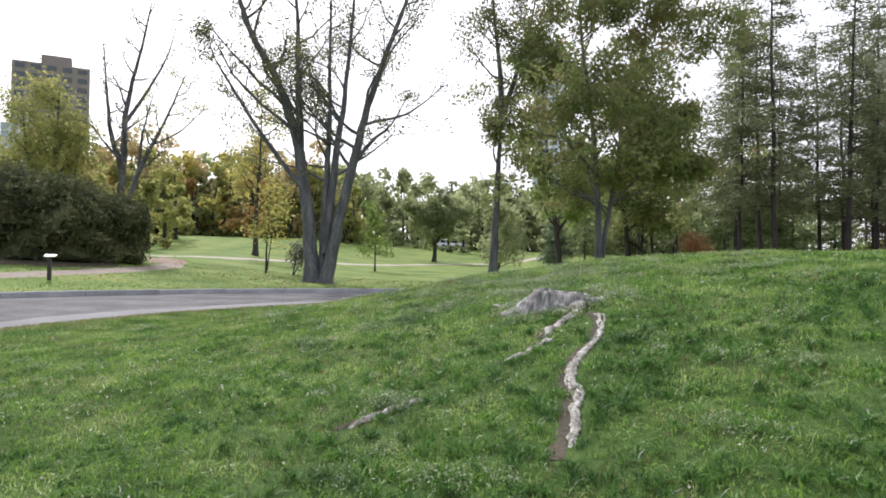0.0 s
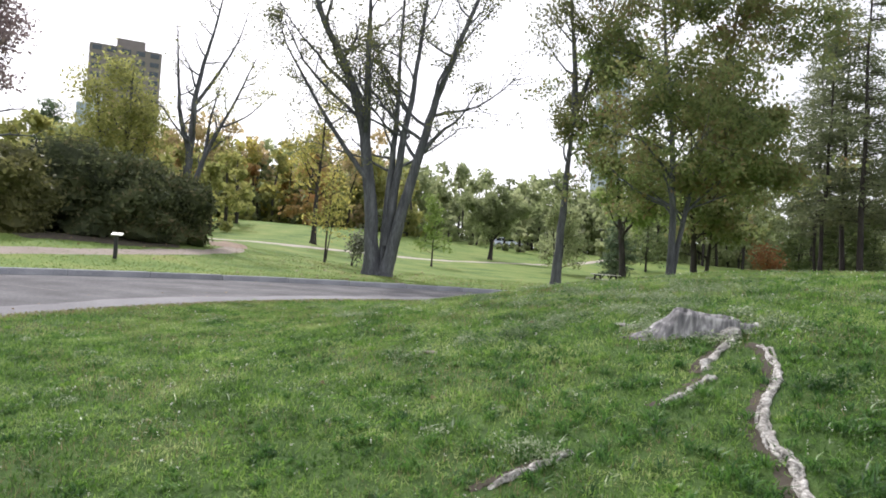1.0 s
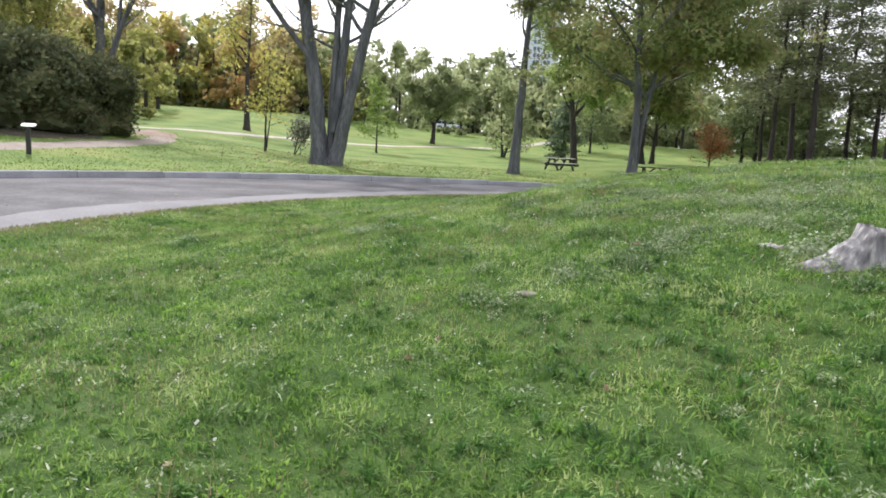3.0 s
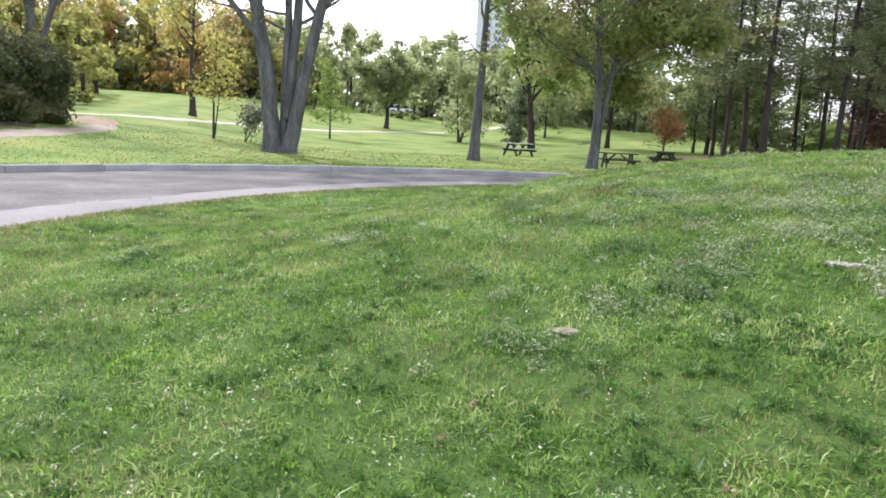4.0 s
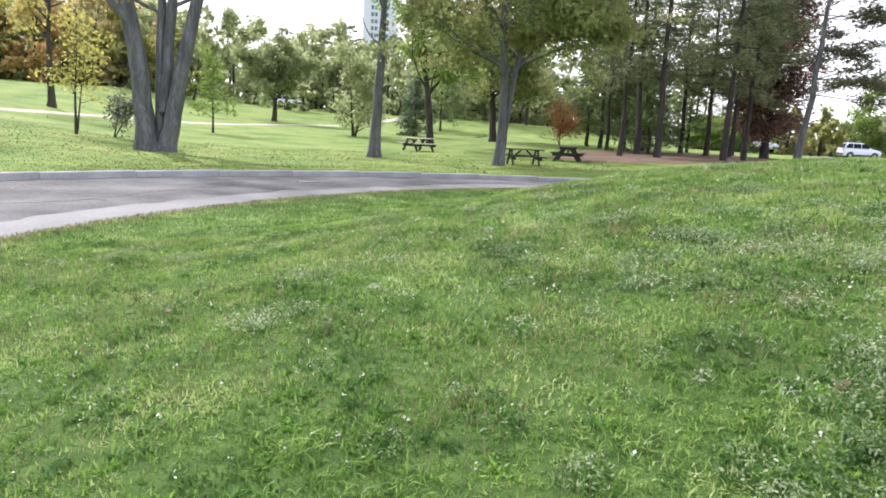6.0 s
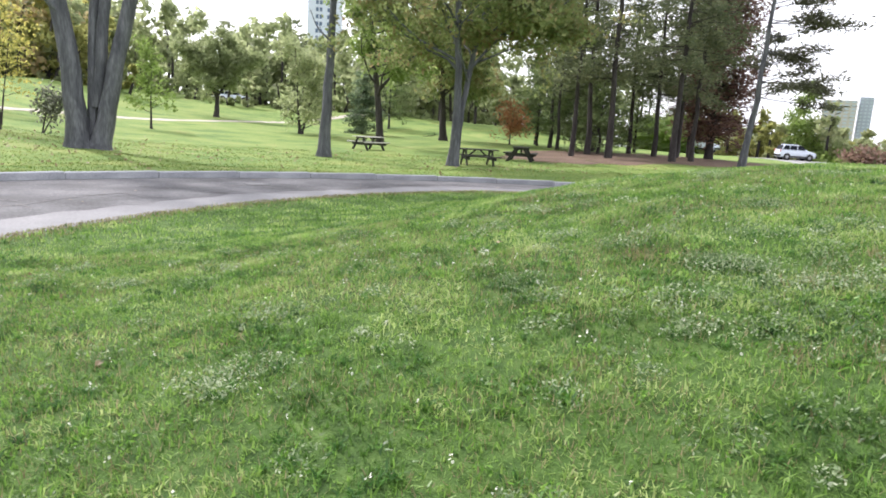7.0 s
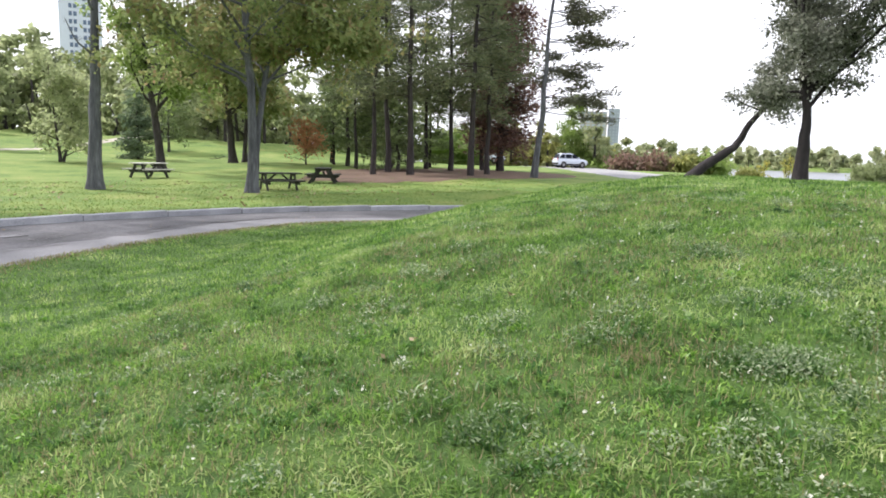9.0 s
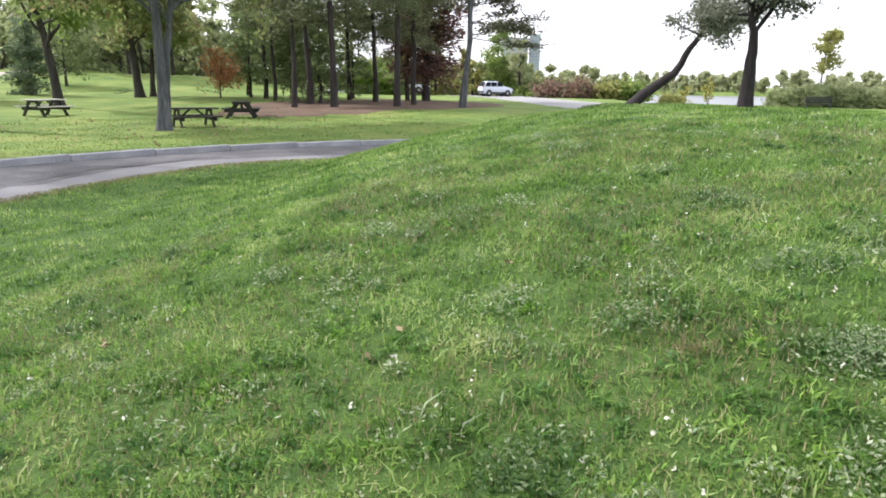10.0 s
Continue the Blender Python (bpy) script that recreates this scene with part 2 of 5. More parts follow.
def polar(x, y):
    phi = np.degrees(np.arctan2(y - CY, x - CX))
    return np.hypot(x - CX, y - CY), np.where(phi < -60, phi + 360, phi)


def kerb_r(phi):
    return 19.2 + 0.0703 * (np.clip(phi, 80, 158) - 92)


def edge_r(phi):
    return np.where(phi > 112, 17.8, 17.8 - 2.6 * ramp01((112 - phi) / 24))


def road_z(x, y):
    return -0.236 - 0.011 * x + 0.004 * y


def far_z(x, y):
    left = np.minimum(soft(-(x + 7), 1.5), 10 + 0.1 * soft(-(x + 17), 3))
    z = -0.27 + 0.115 * left * sig((y - 18) / 3)
    z = z + 0.045 * soft(y - 46, 5) * sig(-(x - 16) / 9) * np.where(y > 125, 125 / np.maximum(y, 125), 1)
    z = z + 0.045 * np.minimum(soft(x - 12, 2), 9)
    rise = (0.95 + 0.2 * sig((x + 14) / 3) + 0.5 * sig((x - 14) / 4)) * (1 - ramp01((x - 34) / 16))
    z = z + rise * ramp01((y - 52 - 24 * sig((x + 12) / 2.5) + 12 * sig((x - 12) / 3)) / 24)
    out = 0.87 * x + 0.5 * y
    bank = 66 + 18 * sig((y - 47) / 2.0)
    return z - 3.2 * ramp01((out - bank) / 14) * sig((x - 40) / 6) * (1 - ramp01((out - 300) / 25))


def ground_z(x, y):
    x, y = np.asarray(x, float), np.asarray(y, float)
    r, phi = polar(x, y)
    hump = 2.0295 * sig((x * math.cos(0.6021) + y * math.sin(0.6021) - 4.3259) / 1.9925)
    hump = hump * sig(-(x * math.cos(2.2946) + y * math.sin(2.2946) - 9.8821) / 1.6892)
    hump = hump * (1 - ramp01((r - 14 + 5 * ramp01((106 - phi) / 14) * ramp01((phi - 78) / 12)) / 9))
    hump = hump + 0.09 * np.exp(-((r - 12.2) / 1.5) ** 2 - ((phi - 132) / 16) ** 2)
    base = -0.5995 - 0.0368 * np.clip(x, -12, 25) + 0.0156 * np.clip(y, -20, 40)
    away = ramp01((r - 19) / 9)
    z = base * (1 - away) + far_z(x, y) * away + hump
    on = ramp01((phi - 62) / 16) * ramp01((235 - phi) / 20)
    rk, rn, rz = kerb_r(phi), edge_r(phi), road_z(x, y)
    inner = rz + (z - rz) * ramp01((rn - r) / 2.2)
    outer = rz + 0.07 + (far_z(x, y) - rz - 0.07) * ramp01((r - rk - 0.4) / 6) + 0.16 * np.exp(-((r - rk - 4.5) / 1.6) ** 2) * sig((x - 7) / 1.5)
    bed = np.where(r < rn, inner, np.where(r > rk + 0.3, outer, np.where(r > rk + 0.1, rz + 0.05, rz - 0.06)))
    z = z * (1 - on) + bed * on
    lumps = 0.02 * np.sin(1.9 * x + 0.7 * y) * np.sin(1.3 * y - 0.9 * x + 1) + 0.012 * np.sin(5.1 * x + 2.2 * y) * np.sin(4.3 * y - 1.7 * x)
    return z + lumps * np.where((r < rn - 0.3) | (r > rk + 0.8), 1, 0)


def gz(x, y):
    return float(ground_z(x, y))


# ---- mesh helpers ----
def mesh_of(name, verts, faces, mat, smooth=False):
    me = bpy.data.meshes.new(name)
    me.from_pydata(verts, [], faces)
    me.materials.append(mat)
    if smooth:
        me.polygons.foreach_set("use_smooth", [True] * len(me.polygons))
    me.update()
    return me


def soup(name, verts, k, mat):
    """Many loose faces of k corners each, from an array (n * k, 3)."""
    verts = np.asarray(verts, np.float32).reshape(-1, 3)
    nf = len(verts) // k
    me = bpy.data.meshes.new(name)
    me.vertices.add(nf * k)
    me.vertices.foreach_set("co", verts.ravel())
    me.loops.add(nf * k)
    me.loops.foreach_set("vertex_index", np.arange(nf * k, dtype=np.int32))
    me.polygons.add(nf)
    me.polygons.foreach_set("loop_start", np.arange(nf, dtype=np.int32) * k)
    me.materials.append(mat)
    me.update(calc_edges=True)
    me.validate()
    return me


def thing(name, label, category, at=(0, 0, 0), group="", turn=0):
    ob = new(name)
    ob.matrix_basis = pose(*at, 0, 0, turn)
    return tagged(ob, label, category, group)


def part(name, data, parent, label="", mat=None):
    """Links a mesh or a bmesh as one object under a thing or a part."""
    if isinstance(data, bmesh.types.BMesh):
        me = bpy.data.meshes.new(name)
        data.to_mesh(me)
        data.free()
        me.materials.append(mat)
        data = me
    ob = new(name, data)
    ob.parent = parent
    return tagged(ob, label)


def box_bm(size, at=(0, 0, 0), bevel=0.0, turn=(0, 0, 0)):
    bm = bmesh.new()
    bmesh.ops.create_cube(bm, size=1, matrix=pose(*at, *turn) @ Matrix.Diagonal((*size, 1)))
    if bevel:
        bmesh.ops.bevel(bm, geom=bm.edges[:], offset=bevel, segments=1, affect="EDGES")
    return bm


class Tubes:
    """Collects tapered round limbs into one mesh."""

    def __init__(self):
        self.v, self.f = [], []

    def add(self, pts, radii, sides=8, lobes=0.0):
        pts = [Vector(p) for p in pts]
        first = len(self.v)
        up = Vector((0.31, 0.95, 0.05))
        for k, p in enumerate(pts):
            d = (pts[min(k + 1, len(pts) - 1)] - pts[max(k - 1, 0)]).normalized()
            a = d.cross(up).normalized()
            b = d.cross(a)
            for s in range(sides):
                w = 2 * math.pi * s / sides
                r = radii[k] * (1 + lobes * math.sin(3 * w + k) * (1 if k < 3 else 0.4))
                self.v.append(p + a * (math.cos(w) * r) + b * (math.sin(w) * r))
        for k in range(len(pts) - 1):
            for s in range(sides):
                i, j = first + k * sides + s, first + k * sides + (s + 1) % sides
                self.f.append((i, j, j + sides, i + sides))
        self.f.append(tuple(first + (len(pts) - 1) * sides + s for s in range(sides)))

    def mesh(self, name, mat):
        return mesh_of(name, [tuple(v) for v in self.v], self.f, mat, True)


def leaf_quads(rng, centres, size, flat=0.0, thin=0.55, drop=0.0):
    """A rhombic leaf at every centre, turned at random. flat: 0 any way, 1 lying."""
    n = len(centres)
    a = rng.normal(size=(n, 3))
    a[:, 2] = a[:, 2] * (1 - flat) - drop
    a /= np.linalg.norm(a, axis=1)[:, None]
    b = rng.normal(size=(n, 3))
    b[:, 2] *= 1 - flat
    b -= a * (a * b).sum(1)[:, None]
    b /= np.linalg.norm(b, axis=1)[:, None]
    s = (size * rng.uniform(0.6, 1.4, n))[:, None]
    c = np.asarray(centres)
    return np.stack([c - a * s, c + b * s * thin, c + a * s, c - b * s * thin], 1).reshape(-1, 3)


def bent(rng, start, way, length, steps, wobble, lift=0.0):
    """A crooked line: points from start along way."""
    p, d, pts = Vector(start), Vector(way).normalized(), [Vector(start)]
    for _ in range(steps):
        d = (d + Vector(rng.normal(0, wobble, 3)) + Vector((0, 0, lift))).normalized()
        p = p + d * (length / steps)
        pts.append(p.copy())
    return pts


def line_at(pts, t):
    k = min(int(t * (len(pts) - 1)), len(pts) - 2)
    return pts[k].lerp(pts[k + 1], t * (len(pts) - 1) - k)


def broadleaf(name, label, at, stems, leaf, bark, seed, leaves=6000, size=0.11, boughs=9, bough=0.45, start=0.35,
              spread=0.5, twigs=6, group="", category="tree", fill=1.0, lift=0.06, low=0.0):
    """A tree of crooked stems. stems: (points, radius) with points from the base; boughs leave the stems above start."""
    rng = np.random.default_rng(seed)
    tree = thing(name, label, category, at, group)
    tips = []
    longest = max(sum((Vector(b) - Vector(a)).length for a, b in zip(p, p[1:])) for p, _ in stems)
    for pts, r0 in stems:
        pts = [Vector(p) for p in pts]
        fine = []
        for k in range(len(pts) - 1):
            a, b, c, d = pts[max(k - 1, 0)], pts[k], pts[k + 1], pts[min(k + 2, len(pts) - 1)]
            for j in range(5):
                u = j / 5
                q = 0.5 * (2 * b + (c - a) * u + (2 * a - 5 * b + 4 * c - d) * u * u + (3 * b - a - 3 * c + d) * u ** 3)
                fine.append(q + Vector(rng.normal(0, 0.06 * r0, 3)) * (1 if k + j else 0))
        fine.append(pts[-1])
        total = sum((b - a).length for a, b in zip(fine, fine[1:]))
        radii = [max(0.02, r0 * (1 - 0.9 * (k / (len(fine) - 1)) ** 0.9)) * (1 + 0.5 * math.exp(-k * 1.25) * (pts[0].z < 0.6)) for k in range(len(fine))]
        wood = Tubes()
        wood.add(fine, radii, 12, 0.07)
        part("trunk" if pts[0].z < 0.6 else "stem", wood.mesh("trunk", bark), tree)
        count = max(3, int(boughs * min(1, 1.1 * total / longest)))
        for n in range(count):
            first = start if pts[0].z < 0.6 else start * 0.55
            t = first + (0.98 - first) * (n + rng.uniform(0, 1)) / count
            p = line_at(fine, t)
            turn = rng.uniform(0, 2 * math.pi)
            way = Vector((math.cos(turn), math.sin(turn), rng.uniform(0.25, 0.9)))
            length = bough * total * (1.15 - t * 0.75) * rng.uniform(0.6, 1.1)
            b = bent(rng, p, way, length, 6, 0.16, lift)
            rb = max(0.015, r0 * 0.42 * (1 - t * 0.75))
            limb = Tubes()
            limb.add(b, [rb * (1 - 0.85 * k / 6) for k in range(7)], 5)
            for j in range(twigs):
                u = 0.3 + 0.7 * (j + rng.uniform(0, 1)) / twigs
                q = line_at(b, min(u, 0.99))
                tw = bent(rng, q, (b[-1] - b[0]).normalized() + Vector(rng.normal(0, 0.8, 3)), length * 0.38 * rng.uniform(0.6, 1.2), 3, 0.25, 0.03)
                limb.add(tw, [rb * 0.28, rb * 0.2, rb * 0.13, 0.005], 3)
                tips += [tw[1], tw[2], tw[3]]
            part("bough", limb.mesh("bough", bark), tree)
    if leaves:
        tips = np.array(tips)
        if low:
            tips = tips[tips[:, 2] > low]
        keep = rng.choice(len(tips), max(1, int(len(tips) * fill)), replace=False)
        pick = tips[keep][rng.integers(0, len(keep), leaves)]
        c = pick + rng.normal(0, spread, (leaves, 3)) * np.array([1, 1, 0.7])
        part("crown", soup("crown", leaf_quads(rng, c, size), 4, leaf), tree)
    return tree


def conifer(name, label, at, height, radius, leaf, bark, seed, bare=0.35, reach=3.2, whorls=26, per=5, tuft=34, size=0.13,
            lean=(0, 0), group="", gaps=0.0, droop=0.05, oneside=None, spread=0.16):
    """A pine: a straight trunk, whorls of level boughs and tufts of needles."""
    rng = np.random.default_rng(seed)
    tree = thing(name, label, "tree", at, group)
    n = 12
    pts = [Vector((lean[0] * height * (k / n), lean[1] * height * (k / n), height * k / n)) + Vector(rng.normal(0, 0.05, 3)) * (0 < k) for k in range(n + 1)]
    wood, limb, cs = Tubes(), Tubes(), []
    wood.add(pts, [radius * (1 - 0.85 * k / n) * (1 + 0.35 * math.exp(-k * 1.5)) for k in range(n + 1)], 9, 0.05)
    for w in range(whorls):
        t = bare + (0.99 - bare) * w / (whorls - 1)
        p = line_at(pts, min(t, 0.99))
        length = reach * (0.35 + 0.65 * min(1, (1 - t) / (1 - bare) * 1.5)) * rng.uniform(0.75, 1.15)
        for k in range(per):
            if rng.uniform() < gaps:
                continue
            turn = rng.uniform(0, 2 * math.pi) if oneside is None else oneside + rng.normal(0, 0.7)
            way = Vector((math.cos(turn), math.sin(turn), rng.uniform(-0.1, 0.3)))
            b = bent(rng, p + Vector((0, 0, rng.uniform(-0.15, 0.15))), way, length * rng.uniform(0.6, 1.1), 4, 0.1, -droop)
            limb.add(b, [radius * 0.16, radius * 0.13, radius * 0.1, radius * 0.06, 0.008], 4)
            m = max(4, int(tuft * length / reach))
            u = rng.uniform(0.3 if oneside is None else 0.5, 1.0, m)
            for v in u:
                q = line_at(b, min(float(v), 0.99))
                cs.append([q.x, q.y, q.z])
    part("trunk", wood.mesh("trunk", bark), tree)
    tagged(part("branchwork", limb.mesh("branchwork", bark), tree), kind="stuff")
    cs = np.array(cs)
    c = np.repeat(cs, 3, 0) + rng.normal(0, 1, (len(cs) * 3, 3)) * np.array([spread * 1.6, spread * 1.6, spread * 0.8])
    part("crown", soup("crown", leaf_quads(rng, c, size, 0.55, 0.3), 4, leaf), tree)
    return tree


# ---- ground ----
def stretch_axis(lo, hi, step, reach_lo, reach_hi, growth=1.13):
    mid = list(np.arange(lo, hi + step / 2, step))
    a, s = [], step
    p = lo
    while p > reach_lo:
        s *= growth
        p -= s
        a.append(p)
    b, s, p = [], step, hi
    while p < reach_hi:
        s *= growth
        p += s
        b.append(p)
    return np.array(a[::-1] + mid + b)


gx = stretch_axis(-14.0, 14.0, 0.27, -2500, 2500)
gy = stretch_axis(-2.0, 28.0, 0.27, -2500, 2500)
XX, YY = np.meshgrid(gx, gy)
ZZ = ground_z(XX, YY)
nx, ny = len(gx), len(gy)
idx = np.arange(nx * ny).reshape(ny, nx)
quads = np.stack([idx[:-1, :-1], idx[:-1, 1:], idx[1:, 1:], idx[1:, :-1]], -1).reshape(-1, 4)
ground = new("ground", mesh_of("ground", np.stack([XX, YY, ZZ], -1).reshape(-1, 3).tolist(), quads.tolist(), M["soil"], True))
ground.data.materials.append(M["turf"])
cr, cphi = polar(*[a[:-1, :-1].ravel() for a in (XX, YY)])
lawn_far = ~((cr < edge_r(cphi)) & (np.abs(XX[:-1, :-1].ravel()) < 16) & (YY[:-1, :-1].ravel() < 25))
ground.data.polygons.foreach_set("material_index", lawn_far.astype(np.int32))
tagged(ground, "grassy park ground rising to a low mound", "ground", kind="structure")

# road and kerb
phis = np.arange(66, 226, 0.6)
rows = []
for p in phis:
    c, s = math.cos(radians(p)), math.sin(radians(p))
    r0, r1 = float(edge_r(p)) - 0.12, float(kerb_r(p)) + 0.02
    for k in range(9):
        r = r0 + (r1 - r0) * k / 8
        x, y = CX + r * c, CY + r * s
        rows.append((x, y, float(road_z(x, y)) + 0.015 * math.sin(k / 8 * math.pi)))
faces = [(a * 9 + k, (a + 1) * 9 + k, (a + 1) * 9 + k + 1, a * 9 + k + 1) for a in range(len(phis) - 1) for k in range(8)]
road = tagged(new("road", mesh_of("road", rows, faces, M["asphalt"], True)), "worn grey asphalt park road with cracks", "road", kind="structure")

strip, seam = [], []
for n, p in enumerate(np.arange(80, 215, 0.35)):
    c, d = math.cos(radians(p)), math.sin(radians(p))
    r0 = float(edge_r(p)) - 0.12
    w = 0.95 + 0.35 * noise.noise((p * 0.11, 2, 0)) + 0.16 * noise.noise((p * 0.6, 5, 0))
    for k in range(4):
        x, y = CX + (r0 + w * k / 3) * c, CY + (r0 + w * k / 3) * d
        u = w * k / 3 / (float(kerb_r(p)) + 0.14 - float(edge_r(p)))
        strip.append((x, y, float(road_z(x, y)) + 0.015 * math.sin(u * math.pi) + (0.004 if k < 3 else 0.0005)))
    seam.append((CX + (r0 + w + 0.02) * c, CY + (r0 + w + 0.02) * d))
side = new("road_edge", mesh_of("road_edge", strip, [(4 * a + k, 4 * a + 4 + k, 4 * a + 5 + k, 4 * a + 1 + k) for a in range(len(seam) - 1) for k in range(3)], M["edgeroad"], True))
side.parent = road
kerb = tagged(new("kerb"), "low grey concrete kerb along the outer road edge", "kerb", kind="structure")
bm = box_bm((0.17, 1.97, 0.2), (0, 0, 0), 0.018)
stone_mesh = bpy.data.meshes.new("kerb_stone")
bm.to_mesh(stone_mesh)
bm.free()
stone_mesh.materials.append(M["concrete"])
p = 68.0
while p < 214:
    r = float(kerb_r(p)) + 0.085
    step = math.degrees(1.95 / r)
    m = p + step / 2
    x, y = CX + r * math.cos(radians(m)), CY + r * math.sin(radians(m))
    ob = new("kerb_stone", stone_mesh)
    ob.parent = kerb
    ob.matrix_basis = pose(x, y, float(road_z(x, y)) + 0.05, 0, random.uniform(-1, 1), m - (math.degrees(4.028 / r) if 80 < m < 158 else 0))
    p += step


def ribbon(name, label, pts, width, mat, category, lift=0.02, ragged=0.12):
    """A path that lies on the ground along the given points."""
    pts = [Vector((*q, 0)) for q in pts]
    fine = []
    for k in range(len(pts) - 1):
        a, b, c, d = pts[max(k - 1, 0)], pts[k], pts[k + 1], pts[min(k + 2, len(pts) - 1)]
        for j in range(12):
            t = j / 12
            fine.append(0.5 * (2 * b + (c - a) * t + (2 * a - 5 * b + 4 * c - d) * t * t + (3 * b - a - 3 * c + d) * t ** 3))
    fine.append(pts[-1])
    v, f = [], []
    for k, q in enumerate(fine):
        d = (fine[min(k + 1, len(fine) - 1)] - fine[max(k - 1, 0)]).normalized()
        side = Vector((-d.y, d.x, 0))
        for j in range(7):
            w = width / 2 * (j / 3 - 1) * (1 + ragged * noise.noise((k * 0.35, j * 0.3, 4)))
            e = q + side * w
            v.append((e.x, e.y, gz(e.x, e.y) + lift * (1 if 0 < j < 6 else 0.1)))
    for k in range(len(fine) - 1):
        for j in range(6):
            f.append((k * 7 + j, k * 7 + j + 1, k * 7 + j + 8, k * 7 + j + 7))
    return tagged(new(name, mesh_of(name, v, f, mat, True)), label, category, kind="structure")


ribbon("dirt_path", "bare earth footpath bending round the hedge", [(-20, 15), (-15.4, 19), (-13.7, 22.5), (-13.3, 26), (-13.4, 30), (-13.7, 33.5), (-14.8, 36.9), (-17, 39), (-22, 40.5)], 1.2, M["dirt"], "path")
ribbon("far_path", "pale paved footpath crossing the far lawn", [(-45, 36), (-26, 42), (-19, 44.6), (-14.3, 53), (-10, 60), (-3, 68), (6, 78), (20, 92)], 1.6, M["path"], "path", 0.03, 0.02)
ribbon("upper_road", "pale asphalt road passing the parked car", [(40, 110), (54, 84), (60, 68), (56.4, 60), (47.9, 48.2), (37.8, 34.7), (32, 26), (30, 14), (32, -6)], 7.0, M["paleroad"], "road", 0.04, 0.02)


def patch(name, label, cx, cy, rx, ry, mat, category, seed=0, lift=0.025, turn=0.0):
    v, f, n = [], [], 40
    c, s = math.cos(turn), math.sin(turn)
    for ring in range(9):
        for k in range(n):
            w = 2 * math.pi * k / n
            e = 1 + 0.28 * noise.noise((math.cos(w) * 1.7 + seed, math.sin(w) * 1.7, seed)) + 0.1 * noise.noise((math.cos(w) * 6, math.sin(w) * 6 + seed, 1))
            a, b = rx * e * ring / 8 * math.cos(w), ry * e * ring / 8 * math.sin(w)
            x, y = cx + a * c - b * s, cy + a * s + b * c
            v.append((x, y, gz(x, y) + (lift if ring < 8 else -0.02)))
    for ring in range(8):
        for k in range(n):
            f.append((ring * n + k, ring * n + (k + 1) % n, (ring + 1) * n + (k + 1) % n, (ring + 1) * n + k))
    return tagged(new(name, mesh_of(name, v, f, mat, True)), label, category, kind="structure")


patch("bare_ground", "bare brown earth under the hedge", -17.6, 28.4, 3.3, 5.6, M["earth"], "ground", 8, 0.02, 0.1)
patch("trodden_clay", "trodden reddish clay at the path bend", -15.7, 38.6, 1.1, 3.2, M["clay"], "ground", 12, 0.03, 0.3)
patch("needle_floor", "brown fallen needles under the pines", 26, 45, 14, 7.5, M["needles"], "ground", 3, 0.03, 0.5)

# river
river = new("water", mesh_of("water", [(40, 300, -1.9), (120, -250, -1.9), (400, -150, -1.9), (300, 400, -1.9)], [(0, 1, 2, 3)], M["water"]))
tagged(river, "wide pale river behind the mound", "river", kind="structure")

# ---- trees ----
BIG = [
    ([(-0.3, 0, -0.15), (-0.62, 0.1, 3.5), (-1.2, 0.1, 7), (-2.2, 0, 10), (-3.6, -0.2, 12.6), (-4.6, -0.2, 15.5), (-5.2, 0, 19)], 0.39),
    ([(-1.1, 0.1, 6.6), (-1.3, 0.4, 10), (-1.5, 0.6, 14), (-1.9, 0.6, 19)], 0.24),
    ([(0.1, 0.25, -0.15), (0.2, 0.4, 4), (0.32, 0.5, 8), (0.25, 0.6, 12), (0.35, 0.6, 18)], 0.24),
    ([(0.3, 0.2, 1.5), (0.7, 0.3, 6.5), (1.1, 0.3, 9.5), (1.45, 0.4, 14), (1.7, 0.4, 18)], 0.24),
    ([(0.36, -0.05, -0.15), (0.95, -0.1, 3), (1.65, -0.1, 6), (2.35, 0, 9), (3.3, 0.1, 12), (4.4, 0.2, 15), (5.1, 0.2, 17.5)], 0.34),
    ([(-0.75, 0, 4.6), (-2.0, -0.3, 6.2), (-3.3, -0.5, 8.0), (-4.5, -0.6, 9.9), (-5.3, -0.6, 11.2), (-5.9, -0.6, 12.8)], 0.15),
    ([(1.75, 0, 6.2), (2.7, -0.3, 7.3), (3.6, -0.6, 8.0), (4.4, -0.8, 9.4)], 0.13),
]
broadleaf("large_tree", "huge grey multi-stemmed tree with sparse olive leaves", (-6.3, 34.4, gz(-6.3, 34.4)), BIG, M["olive"], M["bark"], 11,
          leaves=17000, size=0.07, boughs=16, bough=0.32, start=0.3, spread=0.24, twigs=11, fill=0.4, lift=0.1)
broadleaf("slender_tree", "slender tree with a bare grey trunk and thin leaves", (2.75, 37.2, gz(2.75, 37.2)),
          [([(0, 0, -0.15), (0.13, 0, 4), (0.3, 0, 8), (0.45, 0, 9.8)], 0.28), ([(0.4, 0, 9.2), (0.25, 0.2, 12), (-0.1, 0.3, 15), (-0.5, 0.3, 18.5)], 0.2),
           ([(0.42, 0, 9.3), (1.1, 0, 11.6), (1.8, -0.1, 14), (2.3, -0.2, 17)], 0.17), ([(0.2, 0, 5), (-0.45, -0.2, 5.5), (-0.8, -0.3, 6.2)], 0.05)],
          M["olive"], M["bark"], 12, leaves=8000, size=0.085, boughs=9, bough=0.34, start=0.5, spread=0.3, twigs=7, fill=0.7, lift=0.12, low=8)
